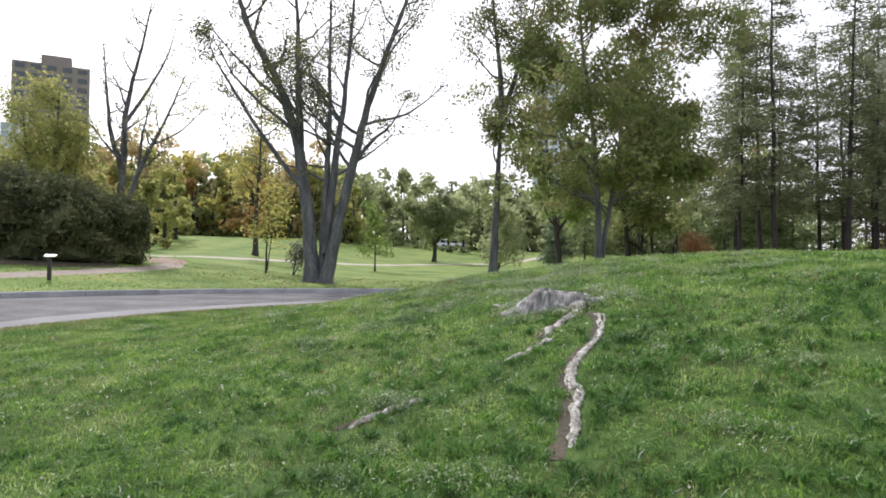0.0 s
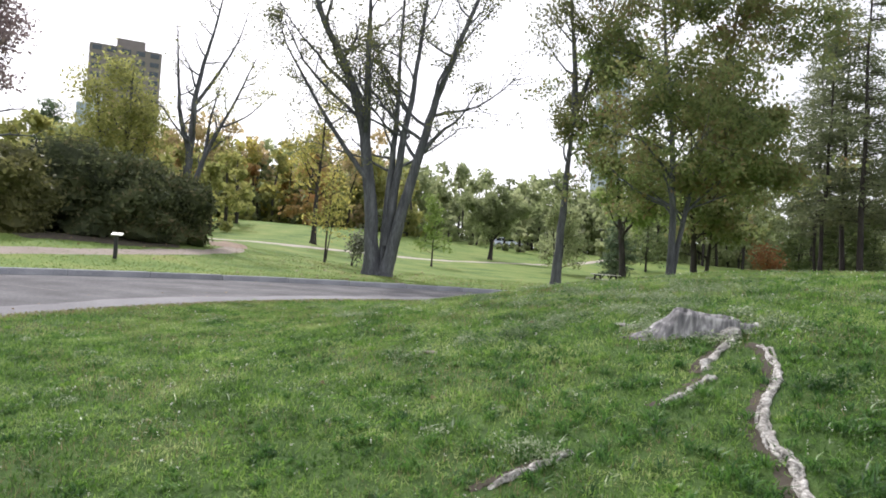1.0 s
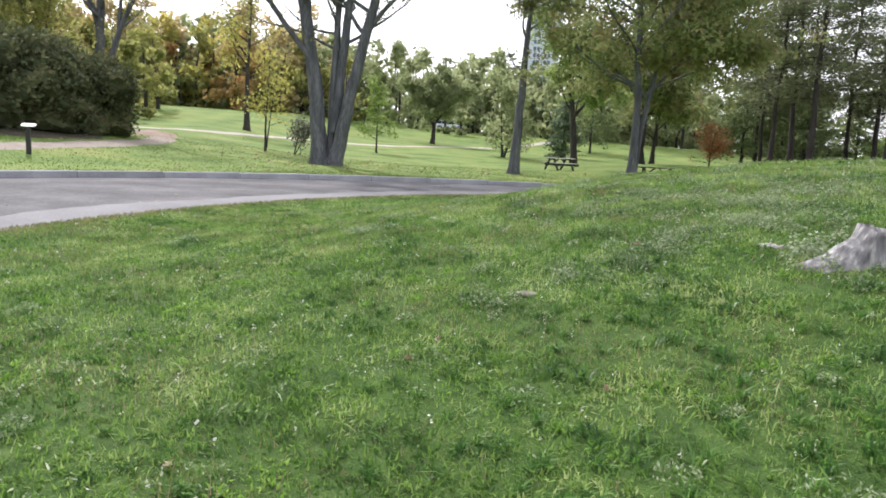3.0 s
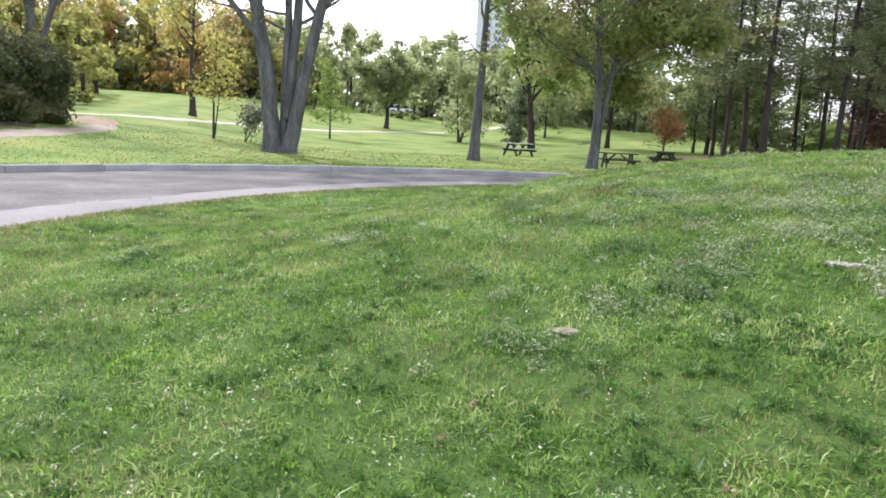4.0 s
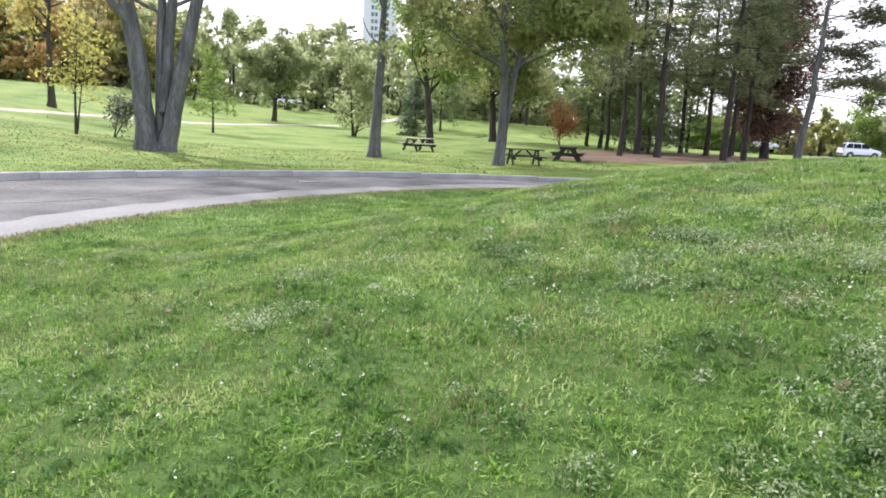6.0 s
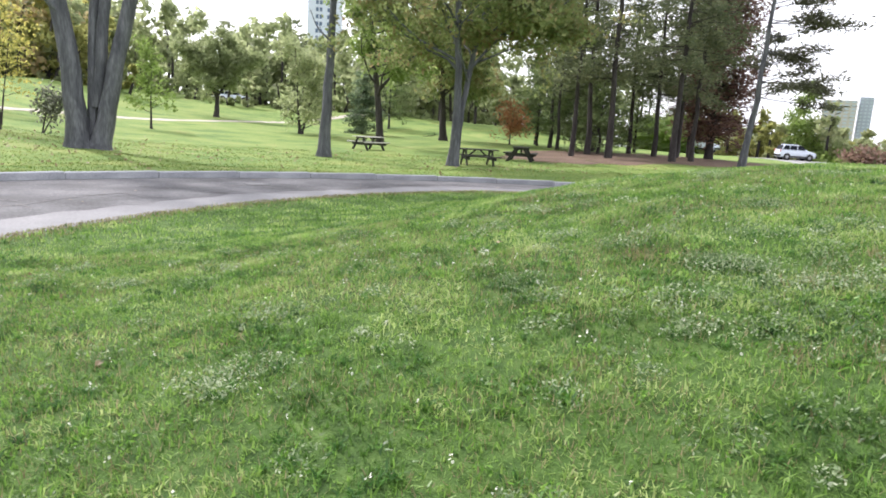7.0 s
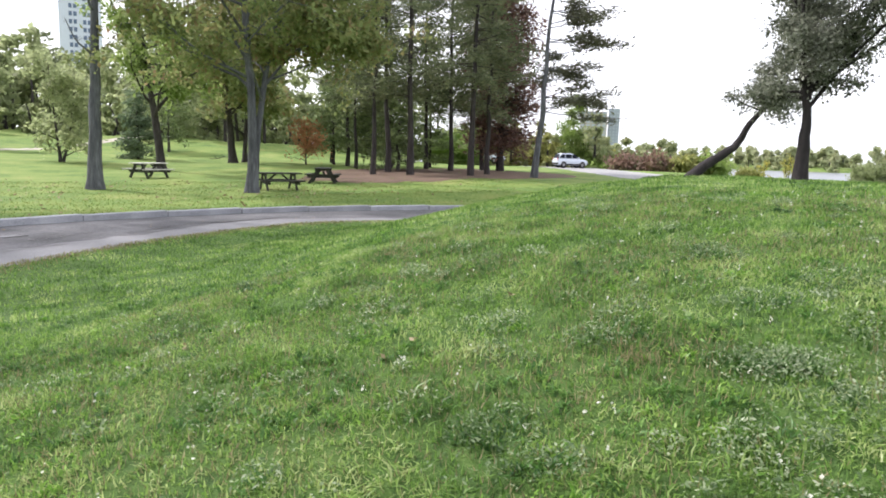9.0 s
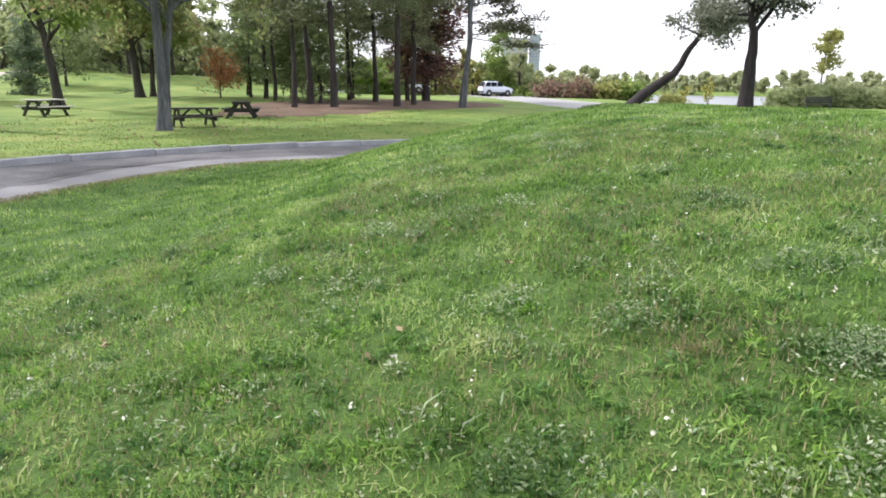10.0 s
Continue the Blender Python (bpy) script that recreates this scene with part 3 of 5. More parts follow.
broadleaf("oak_tree", "two-stemmed oak with dense bronze and green leaves", (7.8, 34.2, gz(7.8, 34.2)),
          [([(0, 0, -0.15), (0.05, 0, 3), (-0.3, 0, 8), (-0.9, 0.2, 13), (-1.2, 0.2, 18)], 0.22), ([(0.2, 0.15, -0.15), (0.34, 0.25, 2), (0.85, 0.35, 5), (1.5, 0.3, 8), (2.3, 0, 13), (3, 0, 17)], 0.17), ([(0.7, 0.3, 4.2), (2.0, 0.2, 5.6), (3.6, 0, 6.3), (4.9, 0, 5.8)], 0.07), ([(0.9, 0.3, 6.0), (2.6, 0.3, 7.6), (4.4, 0.2, 8.8)], 0.08)],
          M["oak"], M["bark"], 13, leaves=80000, size=0.1, boughs=30, bough=0.44, start=0.3, spread=0.34, twigs=9, fill=0.6, lift=-0.04, low=2.6)
broadleaf("field_tree", "rounded green tree standing alone on the lawn", (-0.95, 77, gz(-0.95, 77)),
          [([(0, 0, -0.15), (0.05, 0, 2.0), (0.1, 0, 4.2), (0.4, 0, 7.6)], 0.28), ([(0.05, 0, 1.9), (-1.0, 0.2, 3.6), (-2.2, 0.3, 5.2), (-2.9, 0.3, 6.3)], 0.15),
           ([(0.05, 0, 2.0), (1.2, -0.2, 3.7), (2.4, -0.3, 5.0), (3.4, -0.3, 5.8)], 0.14)], M["fargreen"], M["pinebark"], 14, leaves=15000, size=0.14, boughs=18, bough=0.42, start=0.3, spread=0.36, fill=0.7, low=1.9)
broadleaf("yellow_sapling", "young tree with thin yellow autumn leaves", (-10.3, 39.5, gz(-10.3, 39.5)),
          [([(0, 0, -0.1), (0, 0, 1.5), (0.1, 0, 3), (0.2, 0, 5.2)], 0.07), ([(0.05, 0, 0.2), (0.25, 0.1, 2), (0.5, 0.1, 4)], 0.045)], M["yellow"], M["pinebark"], 15,
          leaves=1300, size=0.075, boughs=11, bough=0.42, start=0.3, spread=0.32, twigs=4, low=1.2)
broadleaf("yellow_tree", "thin tree with yellow autumn leaves", (-15.8, 57, gz(-15.8, 57)),
          [([(0, 0, -0.15), (0, 0, 4), (0.2, 0, 8), (0.3, 0, 13)], 0.24)], M["yellow"], M["pinebark"], 16, leaves=2200, size=0.12, boughs=16, bough=0.3, start=0.3, spread=0.4, low=3)
broadleaf("young_tree", "slim young green tree on the lawn", (-5.4, 54, gz(-5.4, 54)),
          [([(0, 0, -0.1), (0, 0, 2), (0.1, 0, 5)], 0.08)], M["lightgreen"], M["pinebark"], 17, leaves=1300, size=0.11, boughs=10, bough=0.36, start=0.22, spread=0.25, twigs=3, low=0.9)
broadleaf("pale_shrub", "low shrub with pale whitish leaves beside the sapling", (-8.9, 40.2, gz(-8.9, 40.2)),
          [([(0, 0, -0.1), (0.2, 0, 0.9), (0.6, 0, 1.7)], 0.04), ([(0, 0, -0.1), (0.5, 0, 0.8), (1.1, 0, 1.4)], 0.035)], M["silver"], M["pinebark"], 18,
          leaves=900, size=0.09, boughs=8, bough=0.5, start=0.3, spread=0.25, twigs=3, category="shrub")
broadleaf("small_tree", "bushy pale green small tree", (4.7, 59.5, gz(4.7, 59.5)),
          [([(0, 0, -0.1), (-0.2, 0, 2), (-0.5, 0, 6.5)], 0.13), ([(0.1, 0, -0.1), (0.6, 0, 2), (1, 0, 5.5)], 0.1)], M["hazegreen"], M["pinebark"], 19,
          leaves=4600, size=0.13, boughs=16, bough=0.5, start=0.12, spread=0.28, fill=0.55, low=0.6)
broadleaf("red_maple", "small maple with russet autumn leaves", (21.2, 57.2, gz(21.2, 57.2)),
          [([(0, 0, -0.1), (0, 0, 1.0), (0.2, 0, 2.8)], 0.08)], M["red"], M["pinebark"], 20, leaves=1500, size=0.1, boughs=14, bough=0.66, start=0.2, spread=0.4, fill=0.6, low=0.5)
broadleaf("back_oak", "dark trunked oak behind the picnic tables", (16.8, 61, gz(16.8, 61)),
          [([(0, 0, -0.15), (-0.3, 0, 4), (-0.7, 0, 8), (-1.2, 0, 15)], 0.32), ([(1.1, 0.4, -0.15), (1.3, 0.4, 4), (2, 0.4, 12)], 0.22)], M["oak"], M["pinebark"], 21,
          leaves=9000, size=0.22, boughs=16, bough=0.38, start=0.28, spread=0.6, low=3.6)
# silvery trees on the mound
broadleaf("silver_tree", "dark-stemmed tree with drooping grey-green leaves on the mound", (10.7, 14.4, gz(10.7, 14.4)),
          [([(0, 0, -0.15), (0.02, 0, 0.6), (0.0, 0, 1.2), (-0.1, 0.1, 2.1), (-0.3, 0.3, 5.2)], 0.15),
           ([(0, 0, 1.3), (0.3, -0.6, 2.3), (0.6, -1.4, 3.1), (0.9, -2.0, 3.0), (1.05, -2.4, 2.4)], 0.04), ([(0, 0, 1.6), (0.3, -0.8, 3.0), (0.6, -1.6, 4.4)], 0.04),
           ([(0, 0, 1.7), (-0.12, 0.3, 3.0), (-0.2, 0.5, 4.6)], 0.06), ([(0, 0, 1.5), (0.5, 0.2, 2.6), (0.9, 0.4, 3.8)], 0.06),
           ([(0, 0, 1.6), (0.9, -0.9, 2.6), (2.0, -1.9, 3.4), (3.0, -2.8, 3.6), (3.6, -3.4, 2.9)], 0.035)], M["silver"], M["darkbark"], 22,
          leaves=46000, size=0.035, boughs=16, bough=0.3, start=0.62, spread=0.14, twigs=10, low=0.85, fill=0.72, lift=-0.2)
broadleaf("leaning_tree", "leaning dark-stemmed tree with small silvery leaves", (12.3, 17.9, gz(12.3, 17.9)),
          [([(0, 0, -0.15), (0.45, -0.3, 0.35), (0.95, -0.65, 0.75), (1.3, -0.9, 1.45), (1.75, -1.2, 2.1), (2.2, -1.4, 3.2)], 0.15)], M["silver"], M["darkbark"], 23,
          leaves=9000, size=0.034, boughs=13, bough=0.38, start=0.64, spread=0.11, twigs=7, fill=0.55, lift=-0.09)
# bare trees behind the hedge
broadleaf("bare_tree", "nearly leafless forked tree behind the hedge", (-19.6, 41, gz(-19.6, 41)),
          [([(0, 0, -0.15), (0, 0, 3), (0.1, 0, 6), (0.2, 0, 9), (0.9, 0, 12), (1.6, 0, 15.5)], 0.34), ([(0.1, 0, 5.2), (-0.7, 0, 7.5), (-1.0, 0, 10), (-1.3, 0, 13)], 0.2),
           ([(0.2, 0, 8.2), (1.4, 0, 10), (2.6, 0, 12.2), (3.1, 0, 14)], 0.13)], M["olive"], M["bark"], 24, leaves=500, size=0.07, boughs=13, bough=0.24, start=0.35, spread=0.2, twigs=7, fill=0.2, lift=0.12)
broadleaf("bare_tree", "leaning tree with few leaves behind the hedge", (-18.2, 38.4, gz(-18.2, 38.4)),
          [([(0, 0, -0.15), (0.2, 0, 2.5), (0.9, 0, 5), (2.2, 0, 7.7), (3.4, 0, 10.5)], 0.24), ([(0.8, 0, 4.8), (1.0, 0, 7), (1.6, 0, 9.5)], 0.12), ([(1.5, 0, 6.4), (3.0, 0.2, 7.2), (4.4, 0.3, 8.6)], 0.08)], M["willow"], M["bark"], 25,
          leaves=1100, size=0.07, boughs=10, bough=0.26, start=0.4, spread=0.25, twigs=7, fill=0.4, lift=0.08)
broadleaf("willow_tree", "tall yellow-green tree behind the hedge", (-22.8, 39.5, gz(-22.8, 39.5)),
          [([(0, 0, -0.15), (0, 0, 4), (0.2, 0, 10.0)], 0.3), ([(0, 0, 2), (-1.4, 0, 5), (-2, 0, 8.6)], 0.22), ([(0, 0, 1.5), (1.0, 0, 4), (1.6, 0, 7)], 0.15)], M["willow"], M["bark"], 26,
          leaves=15000, size=0.1, boughs=20, bough=0.34, start=0.2, spread=0.5, lift=-0.02, low=2)
broadleaf("left_tree", "thin-leafed tree with dull purplish brown leaves at the road bend", (-24.3, 30, gz(-24.3, 30)),
          [([(0, 0, -0.15), (0, 0, 4), (0.4, 0, 12)], 0.3)], M["mauve"], M["bark"], 27, leaves=5500, size=0.1, boughs=18, bough=0.3, start=0.45, spread=0.4, low=6.5)

# pines
PINES = [(22.4, 51.5, 17, 0.2), (19.1, 43.7, 18, 0.24), (21.5, 45.8, 19, 0.3), (26.8, 53.8, 18, 0.25), (20.4, 41.6, 20, 0.32), (29.0, 52, 18, 0.27), (28.9, 48.7, 19, 0.3),
         (24.6, 41.1, 20, 0.32), (30.9, 48.7, 18, 0.25), (27.5, 42.9, 19, 0.27), (33.5, 50.5, 18, 0.26), (24.2, 56, 19, 0.25), (36, 55, 18, 0.25)]
for k, (x, y, h, r) in enumerate(PINES):
    conifer("pine_tree", "tall pine with a bare dark trunk and green crown", (x, y, gz(x, y) - 0.1), h * random.uniform(0.92, 1.05), r * 0.58, M["pine"], M["pinebark"], 40 + k,
            bare=random.uniform(0.2, 0.3), reach=random.uniform(2.8, 4.0), whorls=21, per=5, tuft=37, size=0.15, lean=(random.uniform(-0.03, 0.03), 0), group="pine stand", gaps=0.2, spread=0.2, droop=0.08)
broadleaf("maple_tree", "leaning thick-trunked maple with light green leaves behind a picnic table", (9.0, 51.5, gz(9, 51.5)),
          [([(0, 0, -0.15), (-0.35, 0, 3), (-0.8, 0, 6.5), (-1.3, 0, 11), (-1.7, 0, 17)], 0.27), ([(-0.4, 0, 3.4), (0.8, -0.6, 5.0), (2.2, -1.0, 6.2), (3.4, -1.2, 6.6)], 0.12),
           ([(-0.6, 0, 4.6), (-1.4, -0.5, 6.6), (-1.9, -0.7, 8.4)], 0.08)], M["lightgreen"], M["pinebark"], 60,
          leaves=9500, size=0.13, boughs=18, bough=0.3, start=0.24, spread=0.28, twigs=7, fill=0.4, lift=0.0, low=3.0)
conifer("leaning_pine", "leaning thin pine with a few flat boughs on one side", (27.35, 38.3, gz(27.35, 38.3) - 0.1), 16, 0.2, M["padpine"], M["bark"], 61, bare=0.26, reach=3.9, whorls=15, per=3, tuft=110, size=0.14, spread=0.2,
        lean=(0.05, -0.04), gaps=0.2, oneside=-0.78, droop=0.0)
conifer("small_pine", "small bluish pine on the lawn", (11, 66, gz(11, 66) - 0.1), 5.2, 0.1, M["bluepine"], M["pinebark"], 62, bare=0.08, reach=2.1, whorls=12, per=7, tuft=26, size=0.17)
conifer("red_conifer", "dense dark red-brown tree beside the pines", (35, 50, gz(35, 50) - 0.1), 19, 0.28, M["darkred"], M["pinebark"], 63, bare=0.1, reach=3.4, whorls=36, per=9, tuft=30, size=0.2, spread=0.32)
for k, (x, y, h) in enumerate([(24.6, 59, 6.5), (27, 64, 7), (31, 60, 7), (23.4, 47.5, 5), (27, 57, 6.5), (33, 57, 6), (15.5, 74, 7), (24.5, 52.5, 7)]):
    conifer("young_pine", "young bushy pine under the tall pines", (x, y, gz(x, y) - 0.1), h, 0.12, M["youngpine"], M["pinebark"], 70 + k, bare=0.22, reach=2.6, whorls=10, per=6, tuft=26, size=0.18, spread=0.22, group="young pines", droop=0.06, gaps=0.15)


conifer("far_spruce", "dark bluish spruce behind the hedge", (-44.0, 63.0, gz(-44, 63) - 0.1), 10.5, 0.2, M["bluepine"], M["pinebark"], 64, bare=0.06, reach=3.0, whorls=16, per=8, tuft=30, size=0.24, spread=0.3)


# ---- bushes ----
def bush(name, label, at, size, leaf, seed, n=4000, leaf_size=0.12, group="", category="bush"):
    rng = np.random.default_rng(seed)
    b = thing(name, label, category, at, group)
    bm = bmesh.new()
    bmesh.ops.create_icosphere(bm, subdivisions=4, radius=1)
    for v in bm.verts:
        d = v.co.normalized()
        k = 0.84 + 0.34 * noise.noise(d * 1.6 + Vector((seed, 0, 0))) + 0.28 * noise.noise(d * 3.7 + Vector((0, seed, 0))) + 0.12 * noise.noise(d * 9 + Vector((0, 0, seed)))
        wide = 1 / max(0.62, math.sqrt(1 - min(d.z, 0.25) ** 2)) if d.z < 0.25 else 1.033
        v.co = Vector((d.x * size[0] * k * wide, d.y * size[1] * k * wide, max(-0.1, size[2] * (0.45 + 0.55 * d.z * k))))
    part("core", bm, b, mat=leaf)
    me = b.children[0].data
    tri = np.array([[list(me.vertices[i].co) for i in p.vertices] for p in me.polygons])
    pick = rng.integers(0, len(tri), n)
    w = rng.dirichlet((1, 1, 1), n)
    c = (tri[pick] * w[:, :, None]).sum(1)
    sprig = rng.uniform(0, 1, n) < 0.35  # loose shoots that stand out from the mass
    out = c / np.array(size) - np.array([0, 0, 0.3])
    out /= np.linalg.norm(out, axis=1)[:, None]
    c = c + rng.normal(0, leaf_size * 1.3, (n, 3)) + out * (sprig * (0.5 + 0.5 * np.sin(c @ np.array([5.1, 4.3, 6.2]))) * rng.uniform(0, 5, n) * leaf_size)[:, None]
    c = c[c[:, 2] > 0.02]
    part("foliage", soup("foliage", leaf_quads(rng, c, leaf_size), 4, leaf), b)
    return b


for k, (x, y, sx, sy, sz) in enumerate([(-16.7, 32.2, 2.3, 2.6, 3.5), (-17.5, 28.7, 2.8, 2.6, 3.8), (-19.6, 29.6, 2.6, 2.6, 4.2)]):
    bush("hedge_bush", "dense dark green hedge bush beside the path", (x, y, gz(x, y) - 0.1), (sx, sy, sz), M["hedge"], 80 + k, 12000, 0.1, "dark hedge")
bush("light_bush", "rounded olive-green bush at the road bend", (-18.9, 24.2, gz(-18.9, 24.2) - 0.1), (2.0, 2.2, 3.6), M["oliveyellow"], 86, 9000, 0.09)
bush("light_bush", "low russet and olive bush at the road bend", (-21.5, 22.5, gz(-21.5, 22.5) - 0.1), (2.2, 2.2, 3.0), M["tan"], 87, 6000, 0.1)
for k, (x, y, s, m) in enumerate([(61.5, 58.0, 1.3, "rust"), (62.8, 55.0, 1.35, "rust"), (65, 52.5, 1.3, "willow"), (67, 66, 3, "lightgreen"), (67, 51, 1.7, "lightgreen"), (50, 74, 4, "lightgreen"), (68, 74, 4.5, "yellow")]):
    bush("river_bush", "reddish autumn bush by the river road" if m == "rust" else "leafy green bush by the river road", (x, y, gz(x, y) - 0.1), (s * 1.3, s, s * 1.1), M[m], 90 + k, 1800, 0.25, "riverside bushes")
for k, (x, y, s, m) in enumerate([(47, 35.4, 0.5, "willow"), (55.4, 30.2, 0.9, "hazegreen"), (56.6, 28.2, 1.15, "fargreen"), (57.2, 26.2, 1.0, "fargreen"), (58.0, 24.2, 0.95, "hazegreen"), (58.6, 21.8, 1.05, "fargreen"), (59.2, 19.2, 1.0, "hazegreen"), (64, 42, 1.0, "willow")]):
    bush("bank_bush", "small yellow shrub on the river bank" if m == "yellow" else "low green bush on the river bank", (x, y, gz(x, y) - 0.1), (s * 1.3, s * 1.5, s * 1.6), M[m], 100 + k, 2600, 0.1, "river bank bushes")
for k, (x, y, h) in enumerate([(50.8, 36.2, 1.3), (52.2, 34.9, 1.9)]):
    broadleaf("yellow_shrub", "small bright yellow shrub on the river bank", (x, y, gz(x, y)),
              [([(0, 0, -0.1), (0.1, 0, h * 0.5), (0.2, 0, h)], 0.03), ([(0, 0, -0.1), (-0.3, 0.1, h * 0.4), (-0.4, 0.1, h * 0.8)], 0.03)], M["yellow"], M["pinebark"], 150 + k, leaves=420, size=0.075, boughs=9, bough=0.32, start=0.1, spread=0.1, twigs=4, group="yellow shrubs", category="shrub")
for k, (x, y, h, m) in enumerate([(64.5, 69.0, 11.5, "lightgreen"), (57.5, 78.0, 10.5, "willow")]):
    broadleaf("roadside_tree", "leafy yellow-green tree beside the river road", (x, y, gz(x, y)),
              [([(0, 0, -0.15), (0, 0, h * 0.3), (0.2, 0, h * 0.85)], 0.15)], M[m], M["pinebark"], 140 + k, leaves=4500, size=0.16, boughs=15, bough=0.36, start=0.2, spread=0.4, low=1.0, group="roadside trees")
broadleaf("bank_tree", "small thin-stemmed tree on the river bank", (57, 28.2, gz(57, 28.2)),
          [([(0, 0, -0.1), (0, 0, 2.4), (0.2, 0, 5.5)], 0.1)], M["willow"], M["pinebark"], 29, leaves=1500, size=0.13, boughs=11, bough=0.3, start=0.5, spread=0.25, twigs=4, low=2.8)


# ---- far woods ----
def woods(name, label, spots, leaf, seed, tall=(7, 11), clumps=14, quads_each=60, size=0.34):
    rng = np.random.default_rng(seed)
    cs, tr = [], Tubes()
    for x, y in spots:
        h, z = rng.uniform(*tall), gz(x, y)
        tr.add([(x, y, z - 0.2), (x + rng.normal(0, 0.2), y, z + h * 0.4), (x + rng.normal(0, 0.4), y, z + h * 0.8)], [0.2, 0.15, 0.05], 5)
        for _ in range(clumps):
            t = rng.uniform(0.0, 1) ** 0.9
            rad = h * 0.27 * math.sin(math.pi * min(1, 0.3 + 0.7 * t)) + 0.4
            w, d = rng.uniform(0, 2 * math.pi), rad * math.sqrt(rng.uniform(0, 1))
            c = np.array([x + d * math.cos(w), y + d * math.sin(w), z + h * t])
            g = rng.normal(0, 1, (quads_each, 3))
            g /= np.linalg.norm(g, axis=1)[:, None]
            cs.append(c + g * np.array([1, 1, 0.75]) * h * 0.1 * rng.uniform(0.4, 1.15, (quads_each, 1)))
    ob = tagged(new(name, soup(name, leaf_quads(rng, np.concatenate(cs), size), 4, leaf)), label, "trees", kind="stuff")
    part("trunkwork", tr.mesh("trunkwork", M["pinebark"]), ob)["kind"] = "stuff"
    return ob


wr = np.random.default_rng(5)
def belt(n, x0, x1, y0, y1):
    return [(wr.uniform(x0, x1), wr.uniform(y0, y1)) for _ in range(n)]


# distance haze over these woods lies only in their pale leaf colours
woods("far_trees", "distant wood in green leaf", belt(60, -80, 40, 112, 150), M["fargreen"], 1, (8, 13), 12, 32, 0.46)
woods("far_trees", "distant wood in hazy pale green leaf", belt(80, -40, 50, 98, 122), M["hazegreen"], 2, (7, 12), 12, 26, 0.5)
woods("far_trees", "distant wood turning yellow", belt(14, -75, -16, 90, 112), M["yellow"], 3, (8, 12), 13, 40, 0.36)
woods("far_trees", "distant wood in yellow-green leaf", belt(36, -75, -14, 88, 112), M["willow"], 15, (8, 13), 13, 40, 0.36)
woods("far_trees", "distant wood turning orange", belt(10, -62, -20, 84, 98), M["orange"], 4, (6, 10), 15, 40, 0.36)
woods("far_trees", "distant wood with tan fading leaves", belt(17, -62, -16, 88, 104), M["tan"], 13, (10, 15), 14, 36, 0.36)
woods("far_trees", "distant wood in pale olive leaf", belt(24, -60, -12, 86, 106), M["willow"], 14, (6, 10.5), 14, 36, 0.36)
woods("far_trees", "distant dark conifers", belt(24, -90, 60, 128, 165), M["pine"], 6, (11, 17), 12, 34, 0.45)
woods("near_wood", "mixed yellow-green trees behind the hedge", belt(24, -52, -25, 44, 70), M["willow"], 7, (4.5, 8), 16, 44, 0.26)
woods("near_wood", "mixed green trees behind the hedge", belt(20, -60, -25, 38, 75), M["fargreen"], 8, (5, 8.5), 16, 44, 0.26)
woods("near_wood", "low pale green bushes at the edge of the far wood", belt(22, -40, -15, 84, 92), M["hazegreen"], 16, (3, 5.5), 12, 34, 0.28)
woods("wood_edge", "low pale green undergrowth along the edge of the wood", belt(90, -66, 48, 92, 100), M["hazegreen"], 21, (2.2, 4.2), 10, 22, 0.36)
woods("wood_edge", "low yellow-green undergrowth along the edge of the wood", belt(40, -70, -8, 86, 94), M["willow"], 22, (2.2, 4.5), 10, 24, 0.34)
woods("pine_wood", "green trees behind the pine stand", belt(46, 18, 58, 82, 125), M["fargreen"], 9, (11, 18), 13, 40, 0.4)
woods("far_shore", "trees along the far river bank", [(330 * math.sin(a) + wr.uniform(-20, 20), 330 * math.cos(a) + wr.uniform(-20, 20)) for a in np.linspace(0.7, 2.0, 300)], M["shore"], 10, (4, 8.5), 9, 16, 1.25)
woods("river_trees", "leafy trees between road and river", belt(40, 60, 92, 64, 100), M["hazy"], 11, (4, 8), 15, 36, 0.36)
woods("river_trees", "yellow-green trees beside the river road", belt(16, 58, 76, 66, 82), M["willow"], 23, (4, 6.5), 14, 40, 0.3)

# ---- the stump and its roots ----
stump = thing("tree_stump", "weathered pale grey tree stump with spreading roots", "stump", (1.12, 6.85, gz(1.12, 6.85)))
v, f, N = [], [], 56
